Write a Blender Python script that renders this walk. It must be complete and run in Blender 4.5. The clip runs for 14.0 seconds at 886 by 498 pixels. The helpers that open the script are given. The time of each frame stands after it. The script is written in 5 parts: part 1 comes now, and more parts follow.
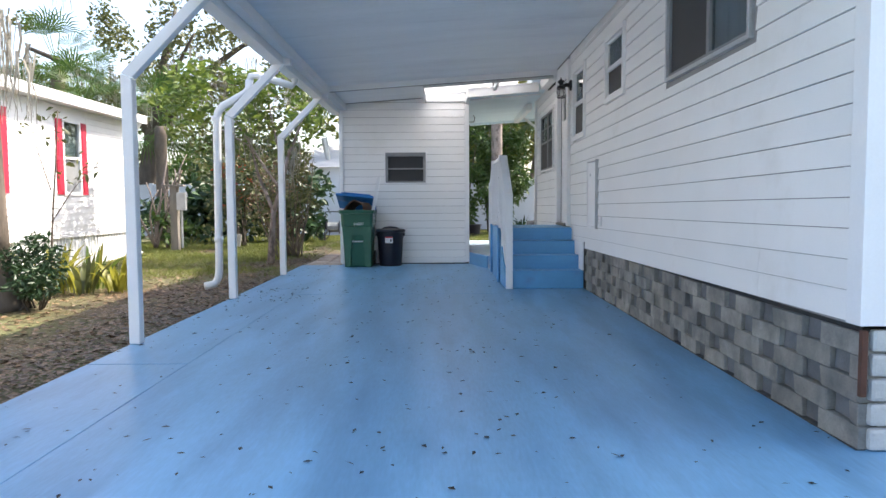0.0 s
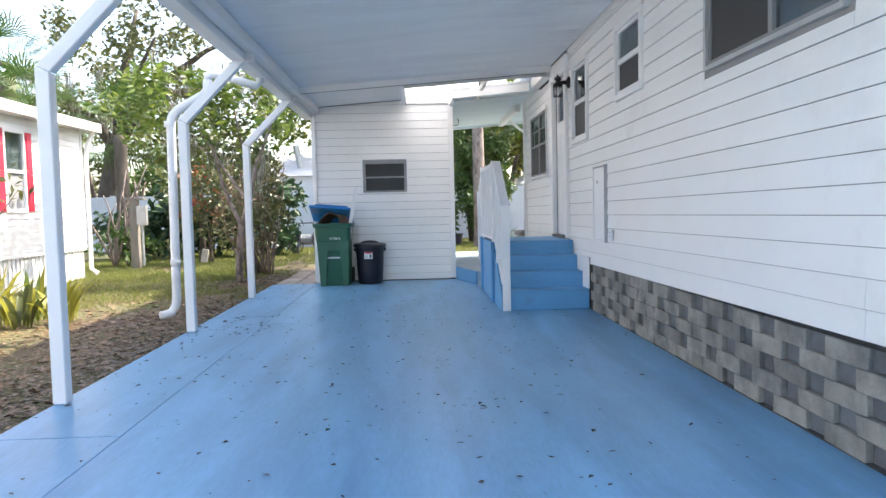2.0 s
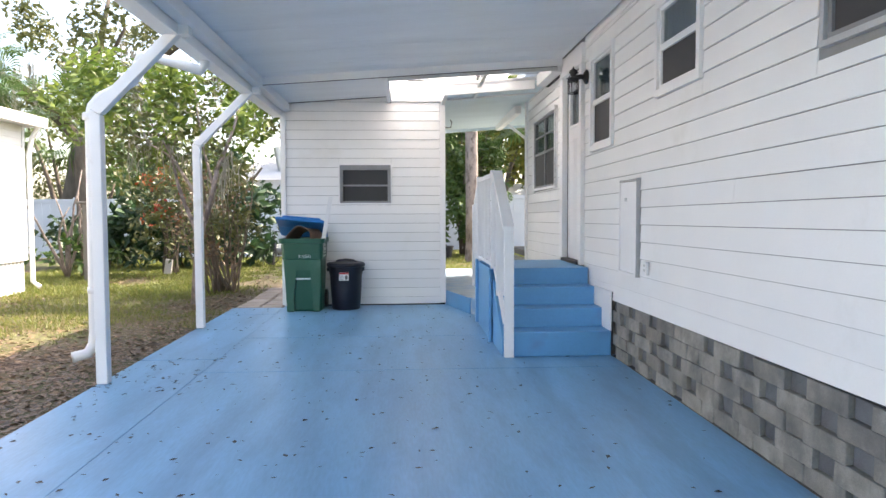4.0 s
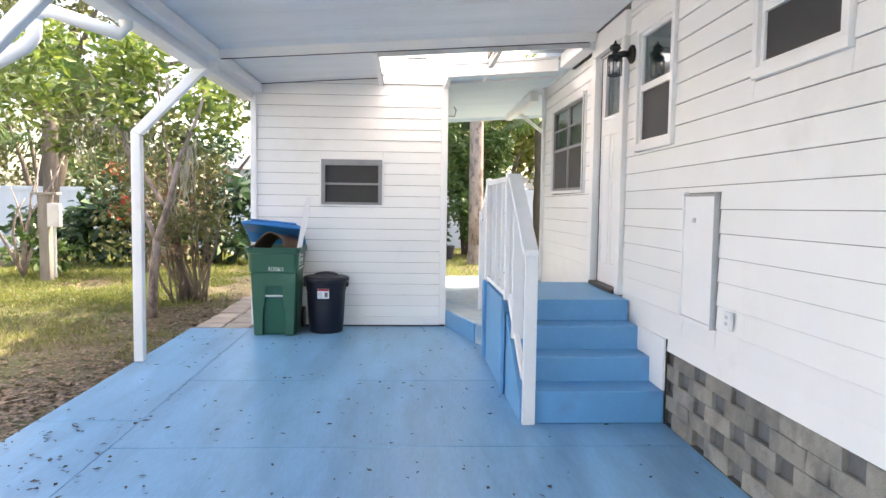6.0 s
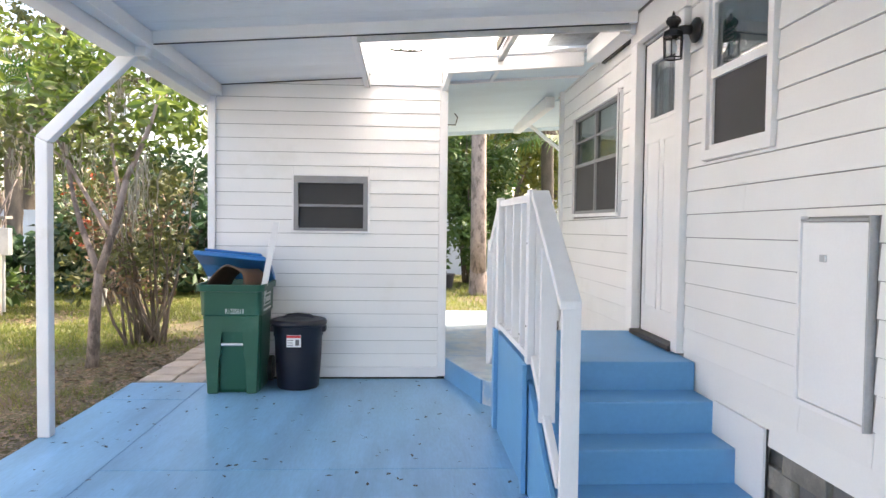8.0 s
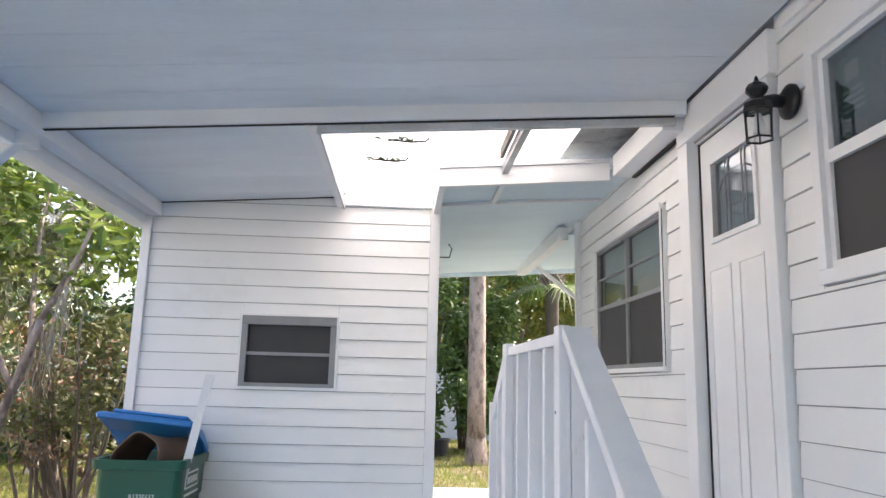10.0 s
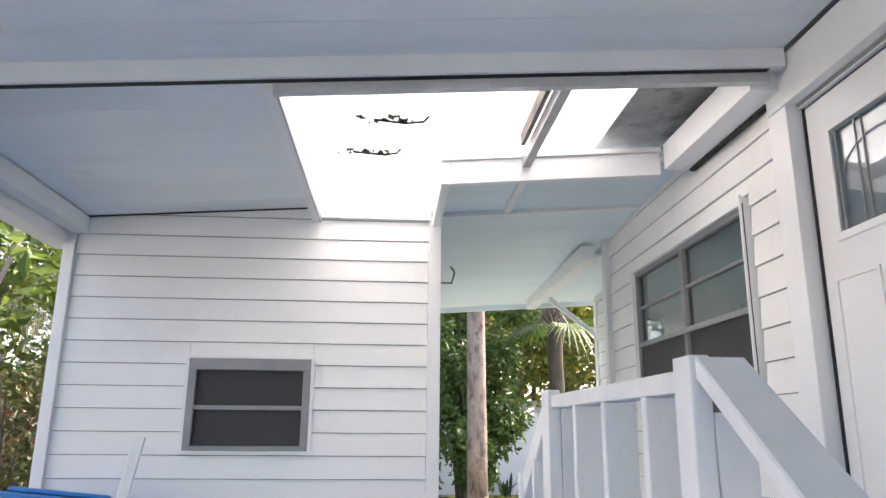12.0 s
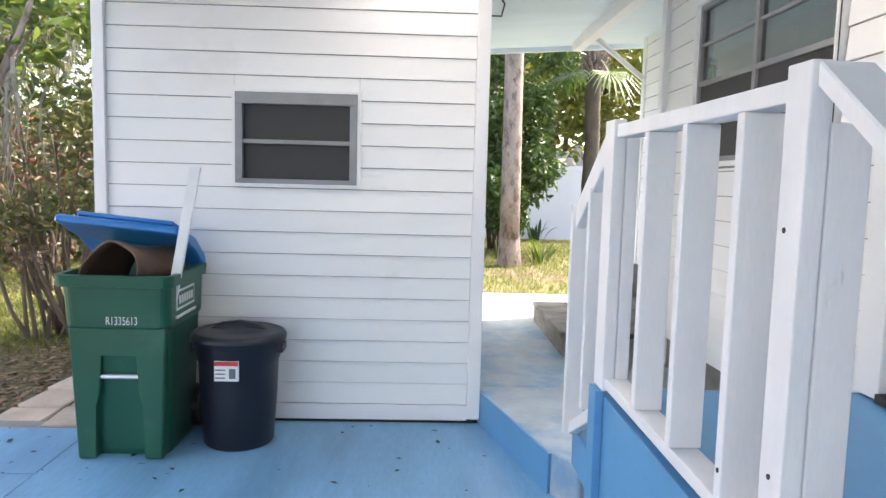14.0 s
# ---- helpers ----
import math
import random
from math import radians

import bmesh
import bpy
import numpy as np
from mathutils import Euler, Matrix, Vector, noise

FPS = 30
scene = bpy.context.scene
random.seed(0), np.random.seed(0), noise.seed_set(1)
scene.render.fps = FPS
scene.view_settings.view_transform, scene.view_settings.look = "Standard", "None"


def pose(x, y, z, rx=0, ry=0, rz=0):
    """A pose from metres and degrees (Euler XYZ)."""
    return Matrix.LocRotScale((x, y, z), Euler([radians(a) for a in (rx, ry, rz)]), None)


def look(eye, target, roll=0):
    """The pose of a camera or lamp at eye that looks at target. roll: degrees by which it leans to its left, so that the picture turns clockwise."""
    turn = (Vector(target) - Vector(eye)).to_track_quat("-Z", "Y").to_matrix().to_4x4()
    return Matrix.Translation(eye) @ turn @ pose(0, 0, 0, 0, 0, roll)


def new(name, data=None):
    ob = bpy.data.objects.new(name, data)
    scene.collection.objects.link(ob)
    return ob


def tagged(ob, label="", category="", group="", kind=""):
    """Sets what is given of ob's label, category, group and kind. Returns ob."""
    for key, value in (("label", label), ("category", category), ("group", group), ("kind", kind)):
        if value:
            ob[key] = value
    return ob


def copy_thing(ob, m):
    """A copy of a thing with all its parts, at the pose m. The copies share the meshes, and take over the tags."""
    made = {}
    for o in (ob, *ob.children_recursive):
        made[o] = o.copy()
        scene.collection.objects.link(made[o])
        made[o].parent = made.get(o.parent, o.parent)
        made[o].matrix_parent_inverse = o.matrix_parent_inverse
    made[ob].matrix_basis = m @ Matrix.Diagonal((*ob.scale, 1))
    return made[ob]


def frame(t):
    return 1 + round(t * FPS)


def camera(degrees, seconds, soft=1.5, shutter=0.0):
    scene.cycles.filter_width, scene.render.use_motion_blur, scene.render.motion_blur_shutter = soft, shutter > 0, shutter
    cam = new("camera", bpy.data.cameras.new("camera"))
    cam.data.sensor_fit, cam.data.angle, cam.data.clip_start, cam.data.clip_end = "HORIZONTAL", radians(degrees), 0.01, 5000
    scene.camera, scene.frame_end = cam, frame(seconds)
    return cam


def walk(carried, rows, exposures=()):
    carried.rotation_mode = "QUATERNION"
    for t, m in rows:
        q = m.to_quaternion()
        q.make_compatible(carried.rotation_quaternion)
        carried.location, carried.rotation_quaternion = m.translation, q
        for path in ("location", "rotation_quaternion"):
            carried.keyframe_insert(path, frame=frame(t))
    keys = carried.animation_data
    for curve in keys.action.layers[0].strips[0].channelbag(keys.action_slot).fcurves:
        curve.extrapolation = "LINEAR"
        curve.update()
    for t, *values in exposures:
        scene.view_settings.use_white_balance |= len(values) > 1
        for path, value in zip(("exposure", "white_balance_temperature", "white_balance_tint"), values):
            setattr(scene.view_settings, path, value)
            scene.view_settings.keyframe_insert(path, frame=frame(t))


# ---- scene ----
cam = camera(63.9, 14.0)
PATH = [
    (0, (-0.512, -9.145, 1.127), (-0.503, -7.15, 0.995), -0.3),
    (0.5, (-0.54, -9.0, 1.115), (-0.485, -7.007, 0.961), -1.2),
    (1, (-0.519, -8.725, 1.168), (-0.455, -6.733, 1.003), -1.0),
    (1.5, (-0.601, -8.419, 1.172), (-0.526, -6.423, 1.062), -1.0),
    (2, (-0.662, -8.093, 1.209), (-0.582, -6.098, 1.092), -1.3),
    (2.5, (-0.622, -7.71, 1.214), (-0.53, -5.716, 1.089), -0.7),
    (3, (-0.583, -7.299, 1.267), (-0.491, -5.304, 1.157), 0.0),
    (3.2, (-0.579, -7.121, 1.285), (-0.485, -5.125, 1.204), -0.1),
    (5.3, (-0.595, -5.426, 1.517), (-0.464, -3.436, 1.368), 0.0),
    (5.5, (-0.54, -5.234, 1.547), (-0.419, -3.243, 1.404), 0.2),
    (6, (-0.493, -4.825, 1.547), (-0.382, -2.833, 1.411), 0.8),
    (6.5, (-0.497, -4.398, 1.581), (-0.384, -2.406, 1.454), 0.4),
    (7, (-0.47, -4.015, 1.582), (-0.357, -2.02, 1.488), 0.4),
    (7.2, (-0.478, -3.876, 1.59), (-0.359, -1.882, 1.499), 0.5),
    (9.3, (-0.257, -2.3, 1.531), (-0.161, -0.306, 1.665), 1.0),
    (9.5, (-0.259, -2.151, 1.57), (-0.157, -0.164, 1.771), 0.8),
    (10, (-0.25, -1.801, 1.562), (-0.143, 0.162, 1.926), 1.5),
    (10.5, (-0.261, -1.486, 1.575), (-0.148, 0.476, 1.945), 1.5),
    (11, (-0.301, -1.157, 1.61), (-0.179, 0.793, 2.036), 0.5),
    (11.5, (-0.29, -0.859, 1.599), (-0.164, 1.082, 2.065), -0.0),
    (12, (-0.265, -0.625, 1.628), (-0.131, 1.31, 2.115), 0.5),
    (12.5, (-0.293, -0.555, 1.625), (-0.156, 1.383, 2.1), 0.7),
    (13, (-0.339, -0.534, 1.602), (-0.193, 1.439, 1.898), 0.8),
    (13.5, (-0.381, -0.551, 1.561), (-0.225, 1.443, 1.534), 1.4),
    (14, (-0.38, -0.529, 1.542), (-0.309, 1.46, 1.343), 1.5),
]
walk(cam, [(t, look(e, g, r)) for t, e, g, r in PATH], exposures=[(0, 1.84, 6800, 12), (0.5, 2.06, 6850, 12), (1.5, 2.22, 6900, 12), (3, 2.22, 7000, 13), (5.5, 2.72, 7750, 15), (7, 2.77, 7750, 15), (9.5, 2.38, 7350, 16), (12, 2.34, 7250, 15), (13.5, 2.30, 7300, 15), (14, 2.64, 7300, 14)])

# ---- light ----
SUN_EL, SUN_AZ = radians(52), radians(62)   # azimuth from +y towards +x
world = bpy.data.worlds.new("sky")
scene.world = world
world.use_nodes = True
wn, wl = world.node_tree.nodes, world.node_tree.links
sky = wn.new("ShaderNodeTexSky")
sky.sky_type, sky.sun_disc = "NISHITA", False
sky.sun_elevation, sky.sun_rotation = SUN_EL, SUN_AZ
sky.dust_density = 3.0
wn["Background"].inputs["Strength"].default_value = 0.15
wl.new(sky.outputs[0], wn["Background"].inputs["Color"])
sun = new("sun", bpy.data.lights.new("sun", "SUN"))
sun.data.energy, sun.data.angle, sun.data.color = 3.2, radians(0.6), (1.0, 0.94, 0.84)
sun.matrix_basis = look((math.sin(SUN_AZ) * math.cos(SUN_EL) * 50, math.cos(SUN_AZ) * math.cos(SUN_EL) * 50, math.sin(SUN_EL) * 50), (0, 0, 0))


# ---- materials ----
def mat(name, color, rough=0.5, var=0.12, scale=6.0, bump=0.1, grain=60.0, metal=0.0, dirt=None, dirt_at=0.62, dirt_soft=0.12,
        dirt_scale=1.2, stretch=(1, 1, 1), rand=0.0, spec=0.5):
    """Noise in two scales on the colour, fine relief, and stains of the colour dirt."""
    m = bpy.data.materials.new(name)
    m.use_nodes = True
    n, l = m.node_tree.nodes, m.node_tree.links
    b = n["Principled BSDF"]
    mp = n.new("ShaderNodeMapping")
    geo = n.new("ShaderNodeNewGeometry")
    l.new(geo.outputs["Position"], mp.inputs["Vector"])
    mp.inputs["Scale"].default_value = stretch
    n1, n2 = n.new("ShaderNodeTexNoise"), n.new("ShaderNodeTexNoise")
    n1.inputs["Scale"].default_value, n2.inputs["Scale"].default_value = scale, grain
    n1.inputs["Detail"].default_value, n2.inputs["Detail"].default_value = 5, 3
    for q in (n1, n2):
        l.new(mp.outputs[0], q.inputs["Vector"])
    mixn = n.new("ShaderNodeMath")
    mixn.operation = "MULTIPLY_ADD"
    l.new(n2.outputs["Fac"], mixn.inputs[0])
    mixn.inputs[1].default_value = 0.45
    l.new(n1.outputs["Fac"], mixn.inputs[2])
    ramp = n.new("ShaderNodeMapRange")
    ramp.inputs["From Min"].default_value, ramp.inputs["From Max"].default_value = 0.45, 1.0
    ramp.inputs["To Min"].default_value, ramp.inputs["To Max"].default_value = 1 - var, 1 + var
    l.new(mixn.outputs[0], ramp.inputs["Value"])
    val = ramp.outputs[0]
    if rand:
        oi = n.new("ShaderNodeObjectInfo")
        r2 = n.new("ShaderNodeMapRange")
        r2.inputs["To Min"].default_value, r2.inputs["To Max"].default_value = 1 - rand, 1 + rand
        l.new(oi.outputs["Random"], r2.inputs["Value"])
        mu = n.new("ShaderNodeMath")
        mu.operation = "MULTIPLY"
        l.new(val, mu.inputs[0]), l.new(r2.outputs[0], mu.inputs[1])
        val = mu.outputs[0]
    col = n.new("ShaderNodeVectorMath")
    col.operation = "SCALE"
    col.inputs[0].default_value = color
    l.new(val, col.inputs["Scale"])
    out = col.outputs[0]
    if dirt:
        nd = n.new("ShaderNodeTexNoise")
        nd.inputs["Scale"].default_value, nd.inputs["Detail"].default_value, nd.inputs["Roughness"].default_value = dirt_scale, 8, 0.65
        l.new(mp.outputs[0], nd.inputs["Vector"])
        rd = n.new("ShaderNodeMapRange")
        rd.inputs["From Min"].default_value, rd.inputs["From Max"].default_value = dirt_at - dirt_soft, dirt_at + dirt_soft
        l.new(nd.outputs["Fac"], rd.inputs["Value"])
        mx = n.new("ShaderNodeMix")
        mx.data_type = "RGBA"
        l.new(rd.outputs[0], mx.inputs["Factor"])
        l.new(out, mx.inputs["A"])
        mx.inputs["B"].default_value = (*dirt, 1)
        out = mx.outputs["Result"]
    l.new(out, b.inputs["Base Color"])
    b.inputs["Roughness"].default_value, b.inputs["Metallic"].default_value = rough, metal
    b.inputs["Specular IOR Level"].default_value = spec
    if bump:
        bp = n.new("ShaderNodeBump")
        bp.inputs["Strength"].default_value, bp.inputs["Distance"].default_value = bump, 0.01
        l.new(mixn.outputs[0], bp.inputs["Height"])
        l.new(bp.outputs[0], b.inputs["Normal"])
    return m


def leaf_mat(name, color, color2, trans=0.4):
    m = bpy.data.materials.new(name)
    m.use_nodes = True
    n, l = m.node_tree.nodes, m.node_tree.links
    b, o = n["Principled BSDF"], n["Material Output"]
    geo = n.new("ShaderNodeNewGeometry")
    mx = n.new("ShaderNodeMix")
    mx.data_type = "RGBA"
    l.new(geo.outputs["Random Per Island"], mx.inputs["Factor"])
    mx.inputs["A"].default_value, mx.inputs["B"].default_value = (*color, 1), (*color2, 1)
    l.new(mx.outputs["Result"], b.inputs["Base Color"])
    b.inputs["Roughness"].default_value = 0.45
    tr, ms = n.new("ShaderNodeBsdfTranslucent"), n.new("ShaderNodeMixShader")
    l.new(mx.outputs["Result"], tr.inputs["Color"])
    ms.inputs[0].default_value = trans
    l.new(b.outputs[0], ms.inputs[1]), l.new(tr.outputs[0], ms.inputs[2])
    l.new(ms.outputs[0], o.inputs["Surface"])
    return m


def glass_mat(name, tint=(0.62, 0.68, 0.69), base=0.26):
    m = bpy.data.materials.new(name)
    m.use_nodes = True
    n, l = m.node_tree.nodes, m.node_tree.links
    tr, gl, ms = n.new("ShaderNodeBsdfTransparent"), n.new("ShaderNodeBsdfGlossy"), n.new("ShaderNodeMixShader")
    tr.inputs["Color"].default_value = (*tint, 1)
    gl.inputs["Roughness"].default_value = 0.03
    ms.inputs[0].default_value = base
    l.new(tr.outputs[0], ms.inputs[1]), l.new(gl.outputs[0], ms.inputs[2])
    l.new(ms.outputs[0], n["Material Output"].inputs["Surface"])
    return m


def sheet_mat(name, color, share=0.7):
    """Translucent roofing sheet."""
    m = mat(name, color, 0.5, 0.04, 3, 0.05)
    n, l = m.node_tree.nodes, m.node_tree.links
    tr, ms = n.new("ShaderNodeBsdfTranslucent"), n.new("ShaderNodeMixShader")
    tr.inputs["Color"].default_value = (*color, 1)
    ms.inputs[0].default_value = share
    l.new(n["Principled BSDF"].outputs[0], ms.inputs[1]), l.new(tr.outputs[0], ms.inputs[2])
    l.new(ms.outputs[0], n["Material Output"].inputs["Surface"])
    return m


SIDING = mat("white_siding", (0.80, 0.80, 0.79), 0.42, 0.035, 1.6, 0.06, 90, dirt=(0.66, 0.65, 0.61), dirt_at=0.72, dirt_soft=0.14, dirt_scale=1.1, rand=0.02)
TRIM = mat("white_trim_paint", (0.80, 0.80, 0.80), 0.4, 0.04, 2.5, 0.08, 80, dirt=(0.6, 0.58, 0.54), dirt_at=0.74, dirt_soft=0.1, dirt_scale=3)
RAILW = mat("white_rail_paint", (0.80, 0.80, 0.81), 0.45, 0.05, 3, 0.18, 40, stretch=(3, 3, 0.6), dirt=(0.5, 0.47, 0.43), dirt_at=0.76, dirt_soft=0.05, dirt_scale=7)
CEIL = mat("painted_ceiling", (0.77, 0.79, 0.805), 0.5, 0.07, 1.2, 0.08, 30, stretch=(0.5, 2.5, 1), dirt=(0.6, 0.62, 0.64), dirt_at=0.68, dirt_soft=0.14, dirt_scale=1.0)
CEIL2 = mat("pale_blue_ceiling", (0.66, 0.77, 0.82), 0.45, 0.07, 1.5, 0.08, 30, stretch=(0.6, 2, 1))
BLUE = mat("blue_floor_paint", (0.165, 0.375, 0.575), 0.36, 0.22, 1.0, 0.08, 26, stretch=(2.3, 0.4, 1), dirt=(0.105, 0.245, 0.40), dirt_at=0.60, dirt_soft=0.14, dirt_scale=1.2)
BLUE2 = mat("blue_step_paint", (0.10, 0.32, 0.57), 0.42, 0.09, 2.2, 0.15, 40, dirt=(0.12, 0.25, 0.45), dirt_at=0.7, dirt_scale=2.5)
WORN = mat("worn_blue_concrete", (0.42, 0.49, 0.54), 0.28, 0.22, 3.5, 0.35, 30, dirt=(0.20, 0.36, 0.53), dirt_at=0.54, dirt_soft=0.07, dirt_scale=2.6)
BLOCK = mat("concrete_block", (0.27, 0.255, 0.225), 0.9, 0.3, 5, 0.7, 120, dirt=(0.12, 0.12, 0.115), dirt_at=0.56, dirt_soft=0.14, dirt_scale=3.5, rand=0.16)
# block colour darkened to carry the shade of the recesses
BLOCKSHADE = mat("recess_shade_block", (0.115, 0.12, 0.125), 0.9, 0.3, 5, 0.7, 120, dirt=(0.14, 0.15, 0.16), dirt_at=0.6, dirt_soft=0.14, dirt_scale=3.5, rand=0.2)
PALEBLOCK = mat("pale_block", (0.52, 0.52, 0.5), 0.85, 0.15, 6, 0.6, 90)
MORTAR = mat("mortar", (0.22, 0.215, 0.2), 0.95, 0.25, 8, 0.5, 90)
CONC = mat("concrete", (0.45, 0.43, 0.39), 0.85, 0.2, 3, 0.4, 70, dirt=(0.2, 0.19, 0.17), dirt_at=0.62, dirt_scale=3)
GREYSTEP = mat("weathered_grey_block", (0.30, 0.29, 0.265), 0.9, 0.25, 5, 0.5, 80, dirt=(0.12, 0.115, 0.1), dirt_at=0.6, dirt_scale=4)
ALU = mat("aluminium", (0.55, 0.56, 0.57), 0.38, 0.1, 8, 0.05, 90, metal=0.8)
GREYMET = mat("grey_flashing", (0.42, 0.43, 0.44), 0.45, 0.15, 5, 0.1, 60, metal=0.5)
# wall core in a darker grey, seen between boards as lap shadow
LAPSHADE = mat("lap_shade_core", (0.26, 0.26, 0.26), 0.9, 0.1, 4, 0.1)
FLASH = mat("pale_flashing", (0.6, 0.6, 0.59), 0.5, 0.15, 6, 0.1, 60, metal=0.2)
GREYFR = mat("dull_grey_aluminium", (0.25, 0.255, 0.265), 0.5, 0.12, 8, 0.06, 90, metal=0.25)
DARK = mat("dark_gap", (0.02, 0.02, 0.02), 0.8, 0.2, 8, 0.1)
ROOM = mat("dim_room", (0.09, 0.09, 0.09), 0.8, 0.1, 2, 0)
SCREEN = mat("insect_screen", (0.034, 0.034, 0.037), 0.6, 0.1, 3, 0.15, 300)
CURTAIN = mat("white_curtain", (0.78, 0.80, 0.80), 0.8, 0.08, 4, 0.1, 60)
CURTAIND = mat("grey_curtain", (0.36, 0.42, 0.46), 0.8, 0.08, 4, 0.1, 60)
GLASS = glass_mat("window_glass")
DOORGLASS = glass_mat("leaded_glass", (0.7, 0.74, 0.76), 0.2)
BLACK = mat("black_metal", (0.012, 0.012, 0.013), 0.4, 0.1, 8, 0.05)
BRASS = mat("brass", (0.6, 0.42, 0.18), 0.3, 0.1, 8, 0.0, metal=1.0)
GREENP = mat("green_plastic", (0.008, 0.092, 0.054), 0.38, 0.1, 3, 0.08, 120, dirt=(0.04, 0.13, 0.09), dirt_at=0.7, dirt_scale=3)
BLUEP = mat("blue_plastic", (0.012, 0.17, 0.46), 0.32, 0.08, 3, 0.05, 100)
NAVYP = mat("dark_navy_plastic", (0.009, 0.010, 0.019), 0.42, 0.1, 4, 0.1, 150)
TUBE = mat("brown_cardboard", (0.105, 0.06, 0.04), 0.7, 0.25, 5, 0.2, 60)
WHITEP = mat("white_plastic", (0.75, 0.76, 0.76), 0.4, 0.05, 3, 0.03)
INK = mat("white_ink", (0.72, 0.74, 0.72), 0.6, 0.03, 4, 0)
REDINK = mat("red_print", (0.5, 0.03, 0.04), 0.5, 0.03, 4, 0)
GREYINK = mat("grey_print", (0.12, 0.12, 0.13), 0.5, 0.03, 4, 0)
REDSH = mat("red_shutter_paint", (0.48, 0.025, 0.055), 0.5, 0.1, 3, 0.1)
GROUND = mat("lawn_soil", (0.095, 0.10, 0.035), 0.95, 0.4, 2.2, 0.8, 40, dirt=(0.095, 0.062, 0.04), dirt_at=0.52, dirt_soft=0.10, dirt_scale=0.55)
BARK = mat("bark", (0.14, 0.112, 0.088), 0.95, 0.35, 6, 1.0, 40, stretch=(1, 1, 0.35), dirt=(0.1, 0.085, 0.07), dirt_at=0.58, dirt_scale=4)
PALEBARK = mat("pale_bark", (0.24, 0.195, 0.17), 0.95, 0.35, 5, 1.0, 40, stretch=(1, 1, 0.45), dirt=(0.10, 0.08, 0.068), dirt_at=0.56, dirt_soft=0.06, dirt_scale=9)
DARKBARK = mat("dark_bark", (0.085, 0.07, 0.055), 0.95, 0.35, 6, 1.0, 40, stretch=(1, 1, 0.5))
ROOFM = mat("pale_roofing", (0.62, 0.62, 0.62), 0.6, 0.1, 2, 0.2)
SKYPANEL = sheet_mat("translucent_sheet", (0.92, 0.92, 0.92), 0.75)
SHEETD = mat("stained_sheet", (0.34, 0.33, 0.31), 0.7, 0.3, 4, 0.1, 40, dirt=(0.05, 0.05, 0.05), dirt_at=0.6, dirt_soft=0.08, dirt_scale=3)
WOOD = mat("weathered_wood", (0.21, 0.19, 0.165), 0.9, 0.25, 5, 0.4, 50, stretch=(2, 2, 0.4))
PAVER = mat("stone_paver", (0.40, 0.33, 0.27), 0.9, 0.25, 4, 0.5, 60, rand=0.12)
L_BRIGHT = leaf_mat("bright_leaf", (0.065, 0.12, 0.02), (0.16, 0.21, 0.04), 0.4)
L_MID = leaf_mat("mid_leaf", (0.03, 0.08, 0.018), (0.085, 0.14, 0.028), 0.3)
L_DARK = leaf_mat("dark_leaf", (0.015, 0.045, 0.02), (0.04, 0.085, 0.03), 0.25)
L_OLIVE = leaf_mat("olive_leaf", (0.06, 0.08, 0.025), (0.14, 0.145, 0.05), 0.3)
L_YELLOW = leaf_mat("yellow_leaf", (0.20, 0.22, 0.03), (0.42, 0.36, 0.06), 0.5)
L_SUNLIT = leaf_mat("sunlit_far_leaf", (0.085, 0.115, 0.018), (0.23, 0.225, 0.04), 0.4)
L_BROWN = leaf_mat("brown_leaf", (0.10, 0.06, 0.035), (0.22, 0.14, 0.08), 0.2)
L_RED = leaf_mat("red_leaf", (0.30, 0.03, 0.02), (0.35, 0.12, 0.03), 0.4)
L_MOSS = leaf_mat("spanish_moss", (0.22, 0.21, 0.17), (0.34, 0.32, 0.27), 0.3)
L_GRASS = leaf_mat("grass_blade", (0.09, 0.14, 0.025), (0.24, 0.25, 0.06), 0.4)
L_LITTER = leaf_mat("leaf_litter", (0.055, 0.034, 0.02), (0.26, 0.165, 0.09), 0.1)
L_FLOOR = leaf_mat("fallen_leaf", (0.007, 0.0065, 0.006), (0.02, 0.016, 0.012), 0.05)


# ---- building helpers ----
def thing(name, loc, label="", category="", group="", kind=""):
    ob = new(name)
    ob.location = loc
    ob.empty_display_size = 0.1
    return tagged(ob, label, category, group, kind)


def base_of(ob):
    v = Vector((0, 0, 0))
    while ob:
        v += ob.location
        ob = ob.parent
    return v


def put(name, me, material, parent=None, label=""):
    """Links a mesh given in world places as one object, under a thing or a part."""
    me.materials.append(material)
    ob = new(name, me)
    if parent:
        me.transform(Matrix.Translation(-base_of(parent)))
        ob.parent = parent
    if label:
        ob["label"] = label
    return ob


def part(name, bm, material, parent=None, label="", smooth=False):
    me = bpy.data.meshes.new(name)
    bmesh.ops.recalc_face_normals(bm, faces=bm.faces)
    bm.to_mesh(me)
    bm.free()
    if smooth:
        me.polygons.foreach_set("use_smooth", [True] * len(me.polygons))
    return put(name, me, material, parent, label)


def hexa(bm, p):
    """A solid of eight corners: four below in turn, four above."""
    v = [bm.verts.new(q) for q in p]
    for f in ((3, 2, 1, 0), (4, 5, 6, 7), (0, 1, 5, 4), (1, 2, 6, 5), (2, 3, 7, 6), (3, 0, 4, 7)):
        bm.faces.new([v[i] for i in f])


def box(x0, x1, y0, y1, z0, z1, bev=0.0, bm=None):
    bm = bm or bmesh.new()
    hexa(bm, [(x0, y0, z0), (x1, y0, z0), (x1, y1, z0), (x0, y1, z0), (x0, y0, z1), (x1, y0, z1), (x1, y1, z1), (x0, y1, z1)])
    if bev:
        bmesh.ops.bevel(bm, geom=bm.edges[:], offset=bev, segments=2, affect="EDGES", profile=0.6)
    return bm


